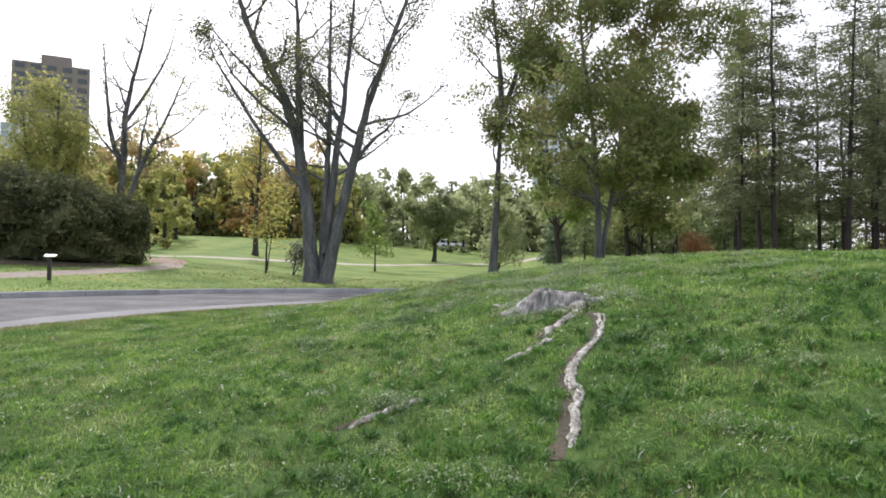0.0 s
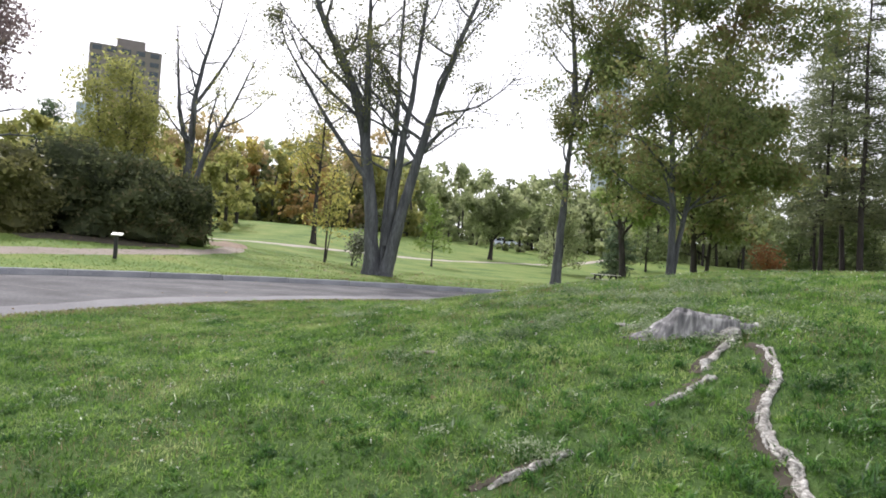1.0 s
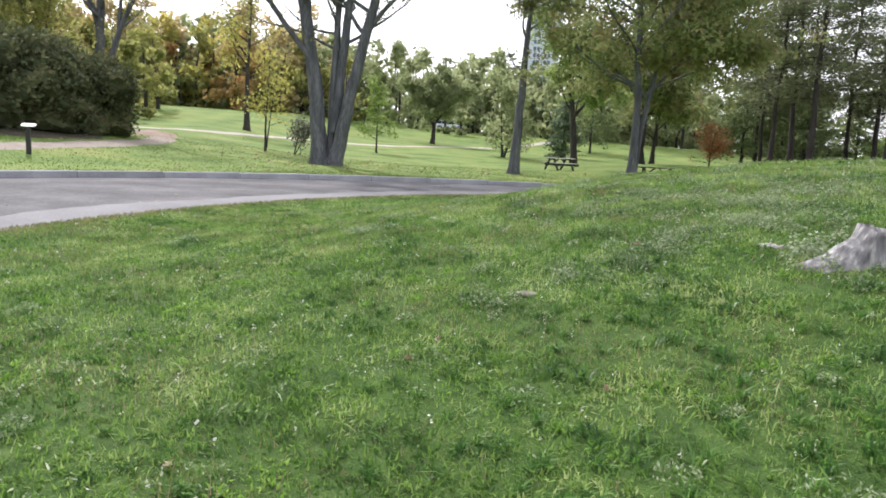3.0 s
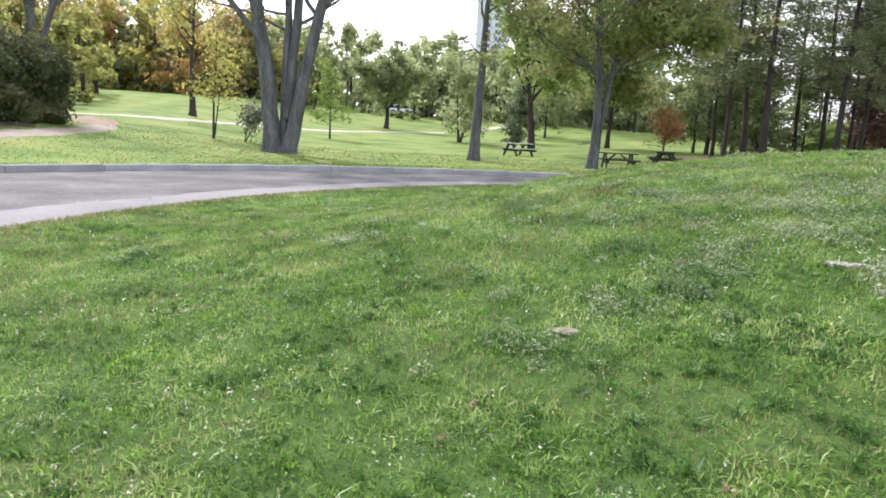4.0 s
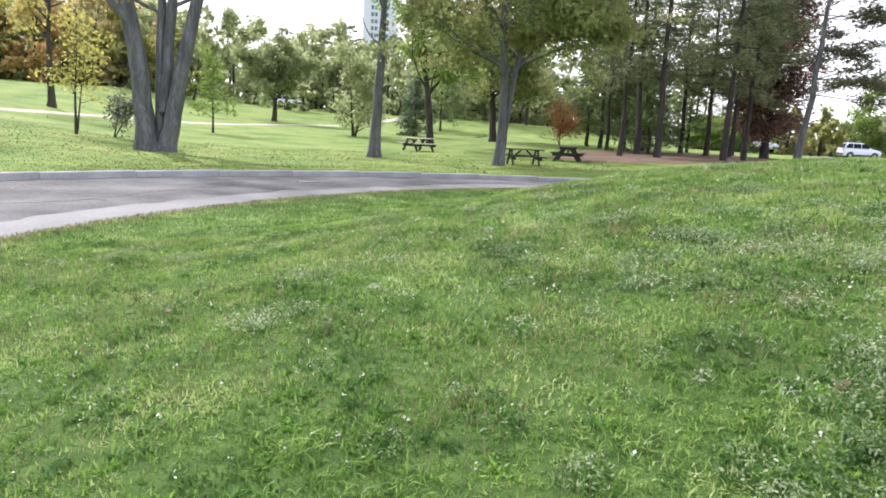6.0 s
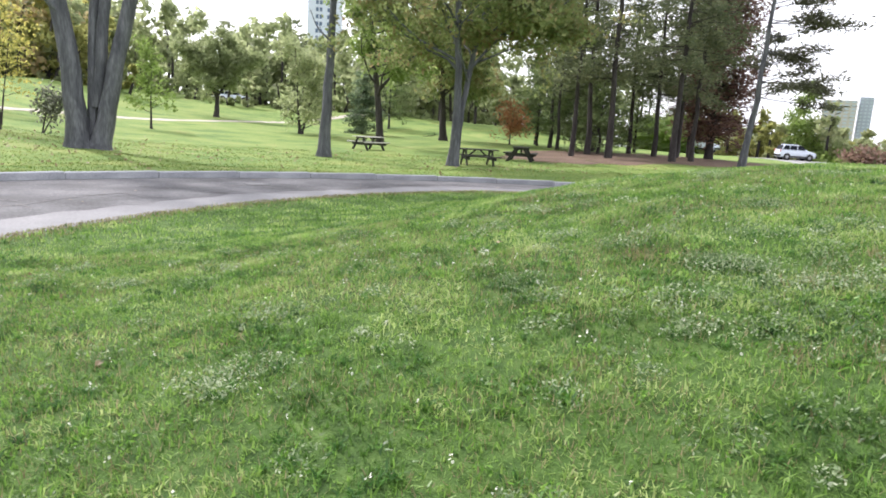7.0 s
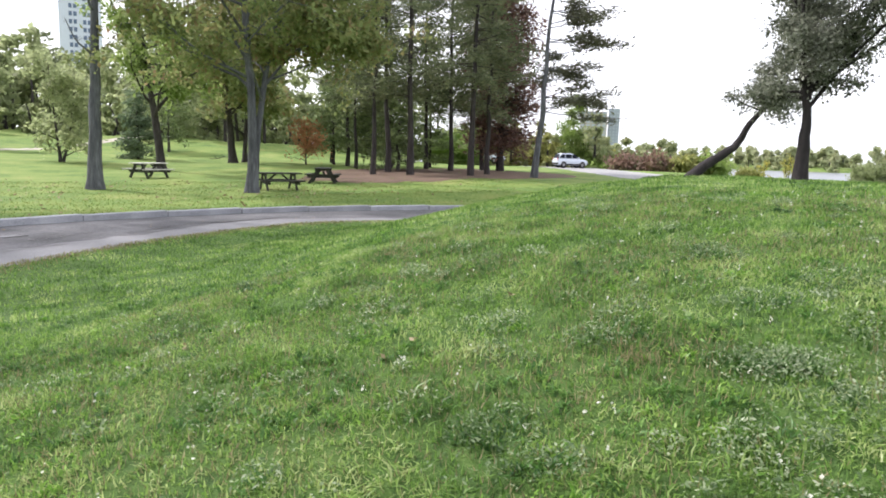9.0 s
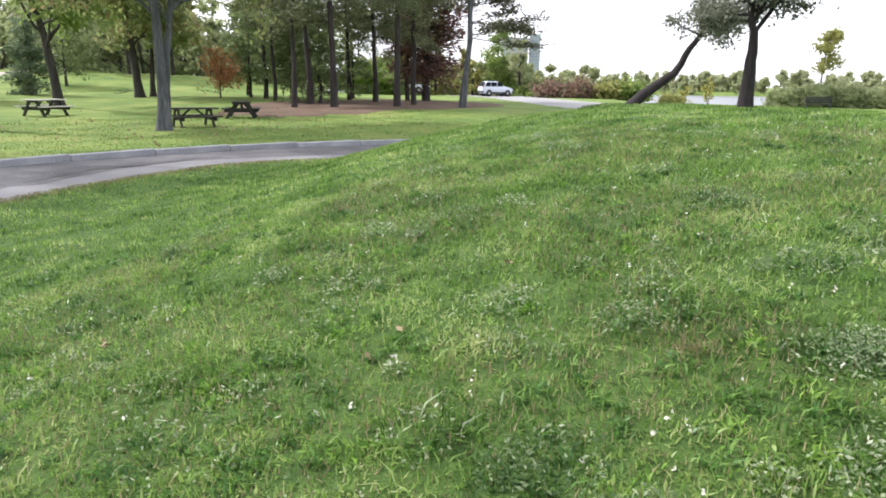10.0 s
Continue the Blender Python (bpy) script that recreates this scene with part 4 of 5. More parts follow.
for ring in range(12):
    t = ring / 9
    for k in range(N):
        w = 2 * math.pi * k / N
        toe = max(0, math.cos(w - 3.05)) ** 14 * 0.6 + max(0, math.cos(w - 3.0)) ** 5 * 0.3 + max(0, math.cos(w - 0.1)) ** 6 * 0.25 + max(0, math.cos(w - 5.2)) ** 14 * 0.35 + max(0, math.cos(w - 4.3)) ** 20 * 0.22 + max(0, math.cos(w - 0.8)) ** 10 * 0.3
        if ring < 10:
            flare = (1 - t) ** 2.4
            ribs = 0.014 + 0.03 * max(0, math.cos(w - 5.3)) ** 2  # deep flutes on one side
            r = 0.285 - 0.03 * t + flare * 0.05 + (1 - t) ** 1.7 * 0.38 * toe + 0.028 * noise.noise((math.cos(w) * 5, math.sin(w) * 5, t * 0.8)) + ribs * math.sin(11 * w + 2 * noise.noise((w, 1, 1))) + 0.012 * math.sin(23 * w)
            z = -0.16 + t * (0.262 + 0.036 * math.cos(w - 3.0) + 0.03 * noise.noise((math.cos(w) * 2.5, math.sin(w) * 2.5, 7)))
        else:
            r = 0.2 if ring == 10 else 0.09
            z = 0.062 - 0.08 * (ring - 9) + 0.036 * math.cos(w - 3.0) + 0.04 * noise.noise((math.cos(w) * 3, math.sin(w) * 3, ring))
        v.append((r * math.cos(w) * 1.34 + 0.17, r * math.sin(w), z + 0.03 * (ring > 4)))
for ring in range(11):
    for k in range(N):
        f.append((ring * N + k, ring * N + (k + 1) % N, (ring + 1) * N + (k + 1) % N, (ring + 1) * N + k))
f.append(tuple(11 * N + k for k in range(N)))
part("stump_body", mesh_of("stump_body", v, f, M["stumpwood"], True), stump)
ROOTS = [
    [(1.42, 6.32), (1.44, 6.12), (1.37, 5.78), (1.26, 5.5), (1.04, 5.13), (0.92, 4.82), (0.88, 4.58), (0.9, 4.42), (0.84, 4.2), (0.77, 3.88), (0.64, 3.45)],
    [(1.3, 6.5), (1.2, 6.32), (1.05, 6.12), (0.93, 5.94), (0.87, 5.78)],
    [(-0.1, 4.66), (-0.22, 4.55), (-0.34, 4.42), (-0.48, 4.31), (-0.62, 4.19)],
    [(0.94, 7.1), (0.76, 7.22), (0.61, 7.3), (0.44, 7.4)],
    [(0.86, 6.85), (0.72, 6.85), (0.6, 6.87), (0.48, 6.9)],
    [(0.93, 5.68), (0.86, 5.65), (0.74, 5.53), (0.67, 5.46), (0.56, 5.37), (0.45, 5.3)],
]
STRANDS = ((0.0, 0.9, 0.03), (0.016, 0.5, 0.035), (-0.02, 0.35, 0.04))  # shift, thickness, wander
for n, line in enumerate(ROOTS):
    for strand, (shift, thick, wander) in enumerate(STRANDS if n == 0 else STRANDS[:2]):
        pts, radii = [], []
        steps = 14 * (len(line) - 1)
        for k in range(steps + 1):
            a, u = min(k // 14, len(line) - 2), min(k / 14, len(line) - 1)
            u -= a
            x = line[a][0] + (line[a + 1][0] - line[a][0]) * u + shift * (1 if n < 2 else 0.5) + wander * noise.noise((k * 0.09, n, strand * 3.7))
            y = line[a][1] + (line[a + 1][1] - line[a][1]) * u + 0.02 * noise.noise((k * 0.13, n + 5, strand))
            sunk = 0.006 + (0.026 if strand else 0.016) * noise.noise((k * 0.12, n * 2.3, strand + 8))
            ends = min(1, (k + 2) / 8, (steps - k + 1) / 10)
            pts.append((x - 1.12, y - 6.85, gz(x, y) - gz(1.12, 6.85) + sunk - 0.03 * (1 - ends)))
            wide = (0.025 * (0.7 + 0.4 * min(1, k / 60)), 0.028, 0.021, 0.02, 0.016, 0.024)[n]
            radii.append(wide * thick * ends * (1 + 0.6 * noise.noise((k * 0.16, n, strand + 2))))
        tube = Tubes()
        tube.add(pts, radii, 12, 0.2)
        for q in tube.v:
            q += Vector((noise.noise(q * 26), noise.noise(q * 26 + Vector((7, 0, 0))), 0.8 * noise.noise(q * 26 + Vector((0, 7, 0))))) * 0.016
        part("root", tube.mesh("root", M["rootwood"]), stump)
bm = bmesh.new()
bmesh.ops.create_icosphere(bm, subdivisions=4, radius=1)
for q in bm.verts:
    k = 1 + 0.3 * noise.noise(q.co * 1.6) + 0.14 * noise.noise(q.co * 5)
    q.co = Vector((q.co.x * 0.085 * k + 0.2, q.co.y * 0.07 * k - 0.31, q.co.z * 0.075 * k + 0.0))
part("root_knot", bm, stump, "bleached root knot", M["rootwood"])
for n, w in ((0, 0.1), (1, 0.08), (2, 0.06), (5, 0.09)):
    ribbon("bare_earth", "strip of bare dark earth beside a root", [(x - 0.045, y + 0.02) for x, y in ROOTS[n]], w, M["earth"], "ground", 0.006, 0.9)
# a flat pale stone in the grass
bm = bmesh.new()
bmesh.ops.create_icosphere(bm, subdivisions=3, radius=1)
for q in bm.verts:
    k = 1 + 0.35 * noise.noise(q.co * 1.3) + 0.12 * noise.noise(q.co * 4)
    q.co = Vector((q.co.x * 0.105 * k, q.co.y * 0.065 * k, q.co.z * 0.03 * k))
me = bpy.data.meshes.new("field_stone")
bm.to_mesh(me)
bm.free()
me.materials.append(M["fieldstone"])
stone = tagged(new("field_stone", me), "flat pale grey stone sunk in the grass", "stone")
stone.matrix_basis = pose(-1.08, 7.02, gz(-1.08, 7.02) - 0.02, 0, 6, 12)

# cracks in the road
for line in ([(-6.4, 16.6), (-5.15, 17.56), (-4.93, 17.85), (-4.52, 18.8), (-3.79, 19.7), (-3.31, 19.1), (-2.9, 19.6)], [(-2.2, 21.4), (-1.96, 21.66), (-1.36, 21.95), (-0.92, 21.5), (0.2, 22.5)],
             [(-8.6, 12.2), (-7.9, 13.6), (-7.6, 15.2), (-6.9, 16.4)], [(-9.6, 15.5), (-8.6, 17.2), (-7.1, 18.6), (-5.6, 19.7)], [(-6.6, 19.6), (-5.9, 18.7), (-5.0, 18.1), (-4.6, 17.0)],
             [(0.6, 22.0), (2.0, 23.2), (3.4, 23.6), (5.0, 24.4)], [(-3.6, 21.0), (-2.6, 20.4), (-1.5, 20.3), (-0.4, 21.0)], [(-10.5, 12.5), (-9.4, 12.9), (-8.2, 12.6)]):
    v, f = [], []
    rng = np.random.default_rng(int(abs(line[0][0]) * 10))
    fine = []
    for a, b in zip(line, line[1:]):
        for j in range(6):
            fine.append((a[0] + (b[0] - a[0]) * j / 6 + rng.normal(0, 0.03), a[1] + (b[1] - a[1]) * j / 6 + rng.normal(0, 0.03)))
    for x, y in fine:
        w = rng.uniform(0.012, 0.035)
        z = float(road_z(x, y)) + 0.021
        v += [(x, y - w, z), (x, y + w, z)]
    f = [(2 * k, 2 * k + 2, 2 * k + 3, 2 * k + 1) for k in range(len(fine) - 1)]
    ob = new("road_crack", mesh_of("road_crack", v, f, M["dark"]))
    ob.parent = road
for a in range(20, len(seam) - 60, 62):
    v, rng = [], np.random.default_rng(a)
    for x, y in seam[a:a + int(rng.integers(26, 52))]:
        w, z = rng.uniform(0.006, 0.022), float(road_z(x, y)) + 0.021
        x, y = x + rng.normal(0, 0.02), y + rng.normal(0, 0.02)
        v += [(x, y - w, z), (x, y + w, z)]
    ob = new("road_crack", mesh_of("road_crack", v, [(2 * k, 2 * k + 2, 2 * k + 3, 2 * k + 1) for k in range(len(v) // 2 - 1)], M["dark"]))
    ob.parent = road


# iron cover in the road
x, y = -1.29, 22.2
cover = thing("road_cover", "small grey iron cover set in the asphalt", "drain cover", (x, y, float(road_z(x, y)) + 0.012), turn=20)
part("plate", box_bm((0.4, 0.26, 0.012), (0, 0, 0.004), 0.003), cover, mat=M["edgeroad"])
for a, b, w, d in ((0, 0.15, 0.48, 0.035), (0, -0.15, 0.48, 0.035), (0.225, 0, 0.035, 0.265), (-0.225, 0, 0.035, 0.265)):
    part("frame_bar", box_bm((w, d, 0.016), (a, b, 0.004), 0.003), cover, mat=M["dark"])
# a fallen branch on the far lawn
rng = np.random.default_rng(303)
fallen = thing("fallen_branch", "dark fallen branch with bare twigs on the lawn", "branch", (17.4, 66.5, gz(17.4, 66.5)), turn=20)
stick = Tubes()
line = bent(rng, (-0.7, 0, 0.06), (1, 0.1, 0.05), 1.5, 7, 0.12)
stick.add(line, [0.035, 0.033, 0.03, 0.027, 0.023, 0.018, 0.012, 0.006], 6)
part("limb", stick.mesh("limb", M["pinebark"]), fallen)
for n in range(9):
    twig = Tubes()
    q = line_at(line, rng.uniform(0.15, 0.95))
    twig.add(bent(rng, q, (rng.normal(0, 0.6), rng.normal(0, 0.6), rng.uniform(0.2, 1)), rng.uniform(0.25, 0.5), 4, 0.2), [0.016, 0.013, 0.01, 0.007, 0.003], 4)
    part("twig", twig.mesh("twig", M["pinebark"]), fallen)


# ---- picnic tables ----
def picnic_table(at, turn, wood, label):
    under = M["darkwood"]
    t = thing("picnic_table", label, "picnic table", at, "picnic tables", turn)
    for k in range(5):
        part("table_plank", box_bm((1.83, 0.14, 0.05), (0, -0.3 + 0.15 * k, 0.74), 0.006), t, mat=wood)
    for side in (-1, 1):
        for k in range(2):
            part("bench_plank", box_bm((1.83, 0.137, 0.055), (0, side * (0.62 + 0.145 * k), 0.44), 0.006), t, mat=wood)
    for x in (-0.62, 0.62):
        part("top_brace", box_bm((0.05, 0.72, 0.09), (x, 0, 0.675), 0.004), t, mat=under)
        part("bench_beam", box_bm((0.055, 1.5, 0.14), (x + 0.06, 0, 0.345), 0.004), t, mat=under)
        for side in (-1, 1):
            part("leg", box_bm((0.06, 0.14, 0.88), (x, side * 0.42, 0.345), 0.004, (side * 32, 0, 0)), t, mat=under)
        part("diagonal_brace", box_bm((0.6, 0.05, 0.07), (x * 0.55, 0, 0.52), 0.004, (0, 40 if x > 0 else -40, 0)), t, mat=under)
    return t


for (x, y), turn, wood, label in (((6.65, 45.1), 28, "oldwood", "weathered pale wooden picnic table on the lawn"), ((9.5, 35.5), -8, "darkwood", "dark green-black wooden picnic table beside the oak"),
                                  ((13.5, 39.2), 58, "darkwood", "dark wooden picnic table near the pine stand")):
    picnic_table((x, y, gz(x, y)), turn, M[wood], label)

# ---- trail marker ----
post = thing("marker_post", "black trail marker post with a white plate", "sign post", (-12.6, 21.7, gz(-12.6, 21.7)), turn=15)
part("post", box_bm((0.11, 0.11, 0.8), (0, 0, 0.3), 0.01), post, mat=M["dark"])
part("plate", box_bm((0.34, 0.22, 0.03), (0.02, 0, 0.775), 0.004, (18, 0, 0)), post, "white marker plate", M["signwhite"])


# ---- cars ----
def slab(corners, push):
    """A thin plate from four corners, thickened along push."""
    bm = bmesh.new()
    a = [bm.verts.new(c) for c in corners]
    b = [bm.verts.new(Vector(c) + Vector(push)) for c in corners]
    bm.faces.new(a)
    bm.faces.new(b[::-1])
    for i in range(4):
        bm.faces.new((a[i], b[i], b[(i + 1) % 4], a[(i + 1) % 4]))
    bmesh.ops.recalc_face_normals(bm, faces=bm.faces[:])
    return bm


def car(label, at, turn, paint, tall=1.66, group=""):
    c = thing("parked_car", label, "car", at, group, turn)
    k = tall / 1.66

    def loft(stations, ring):
        """Closed cross-sections along x, joined into one skin."""
        bm = bmesh.new()
        rows = [[bm.verts.new(q) for q in ring(*st)] for st in stations]
        for a, b in zip(rows, rows[1:]):
            for i in range(len(a)):
                j = (i + 1) % len(a)
                bm.faces.new((a[i], a[j], b[j], b[i]))
        bm.faces.new(rows[0][::-1])
        bm.faces.new(rows[-1])
        bmesh.ops.recalc_face_normals(bm, faces=bm.faces[:])
        for face in bm.faces:
            face.smooth = len(face.verts) == 4
        return bm

    def hull(x, w, low, high):
        half = [(w * 0.9, low), (w, low + 0.12), (w * 1.01, (low + high) / 2), (w * 0.97, high - 0.08), (w * 0.86, high)]
        return [(x, y, z * k) for y, z in half] + [(x, -y, z * k) for y, z in half[::-1]]

    def house(x, wide, high):
        half = [(wide + 0.16, 1.0), (wide + 0.06, (1.0 + high) / 2 + 0.1), (wide, high - 0.05), (wide - 0.14, high)]
        return [(x, y, z * k) for y, z in half] + [(x, -y, z * k) for y, z in half[::-1]]

    part("body", loft([(-2.2, 0.74, 0.42, 0.9), (-2.12, 0.86, 0.32, 1.02), (-1.6, 0.9, 0.28, 1.05), (0.0, 0.9, 0.27, 1.05), (0.95, 0.9, 0.28, 1.04), (1.6, 0.89, 0.28, 0.97), (2.0, 0.84, 0.32, 0.86), (2.18, 0.7, 0.42, 0.72)], hull), c, mat=paint)
    part("cabin", loft([(-2.08, 0.6, 1.06), (-1.86, 0.63, 1.46), (-1.6, 0.65, 1.6), (-0.9, 0.67, 1.66), (-0.2, 0.67, 1.64), (0.25, 0.65, 1.54), (0.65, 0.64, 1.3), (1.05, 0.62, 1.04)], house), c, mat=paint)
    zb, zt = 1.04 * k, 1.6 * k
    part("roof", box_bm((1.3, 1.0, 0.03), (-0.75, 0, 1.665 * k), 0.012), c, mat=paint)

    def edge_x(z, front):
        u = (z - zb) / (zt - zb)
        return 1.02 - 0.8 * u if front else -2.1 + 0.35 * u
    z0, z1 = zb + 0.05, zt - 0.07
    for side in (-1, 1):
        y0, y1 = [side * (0.825 - 0.13 * (z - zb) / (zt - zb)) for z in (z0, z1)]
        for a0, a1, b0, b1 in ((edge_x(z0, False) + 0.16, edge_x(z1, False) + 0.16, -1.12, -1.12), (-1.04, -1.04, -0.22, -0.22), (-0.14, -0.14, edge_x(z0, True) - 0.14, edge_x(z1, True) - 0.12)):
            part("side_window", slab([(a0, y0, z0), (a1, y1, z1), (b1, y1, z1), (b0, y0, z0)], (0, side * 0.015, 0)), c, mat=M["carglass"])
        for x in (-1.36, 1.32):
            tube = Tubes()
            ys = (0.72, 0.74, 0.93, 0.95)
            tube.add([(x, side * y, 0.33) for y in ys], [0.28, 0.34, 0.34, 0.28], 18)
            tyre = part("wheel", tube.mesh("wheel", M["dark"]), c, "black tyre with grey rim")
            rim = Tubes()
            rim.add([(x, side * 0.93, 0.33), (x, side * 0.965, 0.33)], [0.2, 0.17], 14)
            part("rim", rim.mesh("rim", M["grey"]), tyre)
        for x in (-1.36, 1.32):
            arch = Tubes()
            arch.add([(x, side * 0.7, 0.36), (x, side * 0.917, 0.36)], [0.42, 0.41], 18)
            part("wheel_arch", arch.mesh("wheel_arch", M["dark"]), c)
        part("sill", box_bm((1.9, 0.05, 0.16), (0, side * 0.895, 0.4), 0.01), c, mat=M["dark"])
        part("headlight", box_bm((0.1, 0.36, 0.13), (2.06, side * 0.62, 0.8 * k), 0.02), c, mat=M["grey"])
        part("tail_light", box_bm((0.08, 0.16, 0.3), (-2.17, side * 0.74, 0.98 * k), 0.02), c, mat=M["lamp_red"])
        part("mirror", box_bm((0.1, 0.2, 0.13), (0.72, side * 0.95, 1.1 * k), 0.02), c, mat=paint)
        part("roof_rail", box_bm((1.7, 0.04, 0.05), (-0.8, side * 0.58, zt + 0.07), 0.01), c, mat=M["dark"])
    for front, name in ((True, "windscreen"), (False, "rear_window")):
        part(name, slab([(edge_x(z0, front), -0.74, z0), (edge_x(z0, front), 0.74, z0), (edge_x(z1, front), 0.62, z1), (edge_x(z1, front), -0.62, z1)], (0.02 if front else -0.02, 0, 0.01)), c, mat=M["carglass"])
    part("bumper", box_bm((0.14, 1.7, 0.2), (-2.17, 0, 0.5), 0.03), c, mat=M["dark"])
    part("bumper", box_bm((0.14, 1.7, 0.2), (2.13, 0, 0.5), 0.03), c, mat=M["dark"])
    return c


suv = car("white compact sport utility car parked on the road", (57.6, 63.0, gz(57.6, 63.0) + 0.05), -22, M["white"], 1.72)
suv.matrix_basis = suv.matrix_basis @ Matrix.Diagonal((0.88, 0.92, 0.98, 1))
car("white car parked behind the pine trunks", (52, 71.5, gz(52, 71.5) + 0.25), -60, M["white"], 1.75)
car("pale car parked at the far edge of the field", (1.3, 97.5, gz(1.3, 97.5) - 0.1), 10, M["white"], 1.5)
car("dark car parked beyond the far lawn", (-36.4, 94.5, gz(-36.4, 94.5)), 8, M["dark"], 1.5)


# ---- far buildings ----
def tower_block(name, label, at, size, wall, turn=0, floors=18, bays=6, win=(0.62, 0.5), roof=True, columns=None):
    b = thing(name, label, "building", at, turn=turn)
    w, d, h = size
    part("wall", box_bm((w, d, h), (0, 0, h / 2), 0.0), b, mat=wall)
    if roof:
        part("roof_house", box_bm((w * 0.4, d * 0.5, 4), (w * 0.05, 0, h + 2), 0.0), b, mat=wall)
    fh = h / floors
    mesh = {}
    for face, (span, off) in enumerate(((w, d / 2), (d, w / 2))):
        bm = box_bm((span / bays * win[0], 0.3, fh * win[1]))
        mesh[face] = bpy.data.meshes.new("window")
        bm.to_mesh(mesh[face])
        bm.free()
        mesh[face].materials.append(M["dark_strip"] if columns else M["glass"] if wall == M["brown"] else M["haze_glass"])
        for i in columns or range(bays):
            for j in range(floors):
                u, z = span * ((i + 0.5) / bays - 0.5), fh * (j + 0.55)
                ob = new("window", mesh[face])
                ob.parent = b
                ob.matrix_basis = pose(u, -off, z) if face == 0 else pose(-off, u, z, 0, 0, 90)
    return b


tower_block("apartment_tower", "tall brown-grey apartment tower behind the trees", (-126.5, 217, 2), (21, 20, 58), M["brown"], 28, 20, 5)
tower_block("glass_block", "pale green glazed wing of the apartment tower", (-125.5, 199, 2), (8.5, 10, 37), M["tower"], 28, 15, 4, (0.8, 0.7))
tower_block("apartment_tower", "very tall pale blue-grey apartment tower", (47.5, 306, 2), (14, 12, 96), M["tower"], -12, 34, 9, (0.7, 0.55), True, (2, 3, 5, 6))
tower_block("apartment_block", "tan apartment block beyond the river", (472.0, 416.8, -2), (23, 12, 43), M["tantower"], -47, 16, 5, (0.6, 0.5), False)
tower_block("apartment_block", "blue-grey apartment block beyond the river", (486.0, 405.5, -2), (9, 10, 46), M["bluetower"], -47, 17, 3, (0.6, 0.5), False)
tower_block("apartment_block", "low pale building far across the river", (372, 184, -2), (15, 10, 7.5), M["tower"], -64, 3, 6, roof=False)
tower_block("apartment_block", "small pale block far across the river", (352, 218, -2), (7, 8, 10), M["tower"], -60, 4, 3, roof=False)

# ---- small things behind the mound ----
bench = thing("park_bench", "dark slatted park bench near the river bank", "bench", (47.9, 25.2, gz(47.9, 25.2)), turn=-62)
for k in range(3):
    part("seat_slat", box_bm((1.6, 0.12, 0.04), (0, -0.14 + 0.14 * k, 0.44), 0.006), bench, mat=M["dark"])
    part("back_slat", box_bm((1.6, 0.03, 0.11), (0, 0.24, 0.58 + 0.14 * k), 0.006), bench, mat=M["dark"])
for x in (-0.7, 0.7):
    part("leg", box_bm((0.07, 0.45, 0.44), (x, 0, 0.21), 0.01), bench, mat=M["dark"])
    part("back_post", box_bm((0.06, 0.05, 0.5), (x, 0.27, 0.66), 0.006), bench, mat=M["dark"])

# ---- grass ----
rngg = np.random.default_rng(77)


def patchy(x, y, s, o=0.0):
    """Smooth patches between 0 and 1."""
    a = np.sin(x * 1.7 * s + 2.1 * np.sin(y * 0.9 * s + o) + o) + np.sin(y * 2.1 * s + 1.7 * np.sin(x * 1.3 * s - o)) + np.sin((x + y) * 3.3 * s + o * 2) * 0.6
    return np.clip(0.5 + a / 4.4, 0, 1)


def scatter(n, x0, x1, y0, y1, margin=0.05, far=False):
    x, y = rngg.uniform(x0, x1, n), rngg.uniform(y0, y1, n)
    r, phi = polar(x, y)
    ok = (r > kerb_r(phi) + 0.35) if far else (r < edge_r(phi) - margin + rngg.normal(0, 0.06, n))
    for line, w in zip(ROOTS[:3], (0.06, 0.055, 0.035)):
        for (ax, ay), (bx, by) in zip(line, line[1:]):
            t = np.clip(((x - ax) * (bx - ax) + (y - ay) * (by - ay)) / ((bx - ax) ** 2 + (by - ay) ** 2), 0, 1)
            ok &= np.hypot(x - ax - t * (bx - ax), y - ay - t * (by - ay)) > w * rngg.uniform(0.6, 1.4, n)
    if x1 == 5.5:  # ragged outer limit
        ok &= (x < 5.5 - np.abs(rngg.normal(0, 0.7, n))) & (y > 1 + np.abs(rngg.normal(0, 0.35, n)))
    ok &= np.hypot(x - 1.12, y - 6.85) > 0.26
    return x[ok], y[ok]


def blades(name, label, x, y, length, width, mat, lean=0.75, bend=0.45):
    """Bent blades: narrow rhombs whose tips nod over. With no bend, plain pointed blades."""
    n = len(x)
    z = ground_z(x, y)
    turn, tilt = rngg.uniform(0, 2 * np.pi, n), np.abs(rngg.normal(0, lean, n))
    out = np.stack([np.cos(turn), np.sin(turn), np.zeros(n)], -1)
    d = out * np.sin(tilt)[:, None] + np.array([0, 0, 1]) * np.cos(tilt)[:, None]
    side = rngg.uniform(0, 2 * np.pi, n)
    s = np.stack([np.cos(side), np.sin(side), np.zeros(n)], -1) * (width * rngg.uniform(0.7, 1.3, n))[:, None]
    base = np.stack([x, y, z - 0.006], -1)
    length = np.asarray(length)[:, None]
    mid = base + d * length * 0.5
    tip = base + (d + out * bend - np.array([0, 0, bend * 0.5])) * length
    tip[:, 2] = np.maximum(tip[:, 2], z + 0.003)
    if bend:
        me = soup(name, np.stack([base, mid + s, tip, mid - s], 1), 4, mat)
    else:
        me = soup(name, np.stack([base - s, base + s, tip], 1), 3, mat)
    return tagged(new(name, me), label, "grass", kind="stuff")


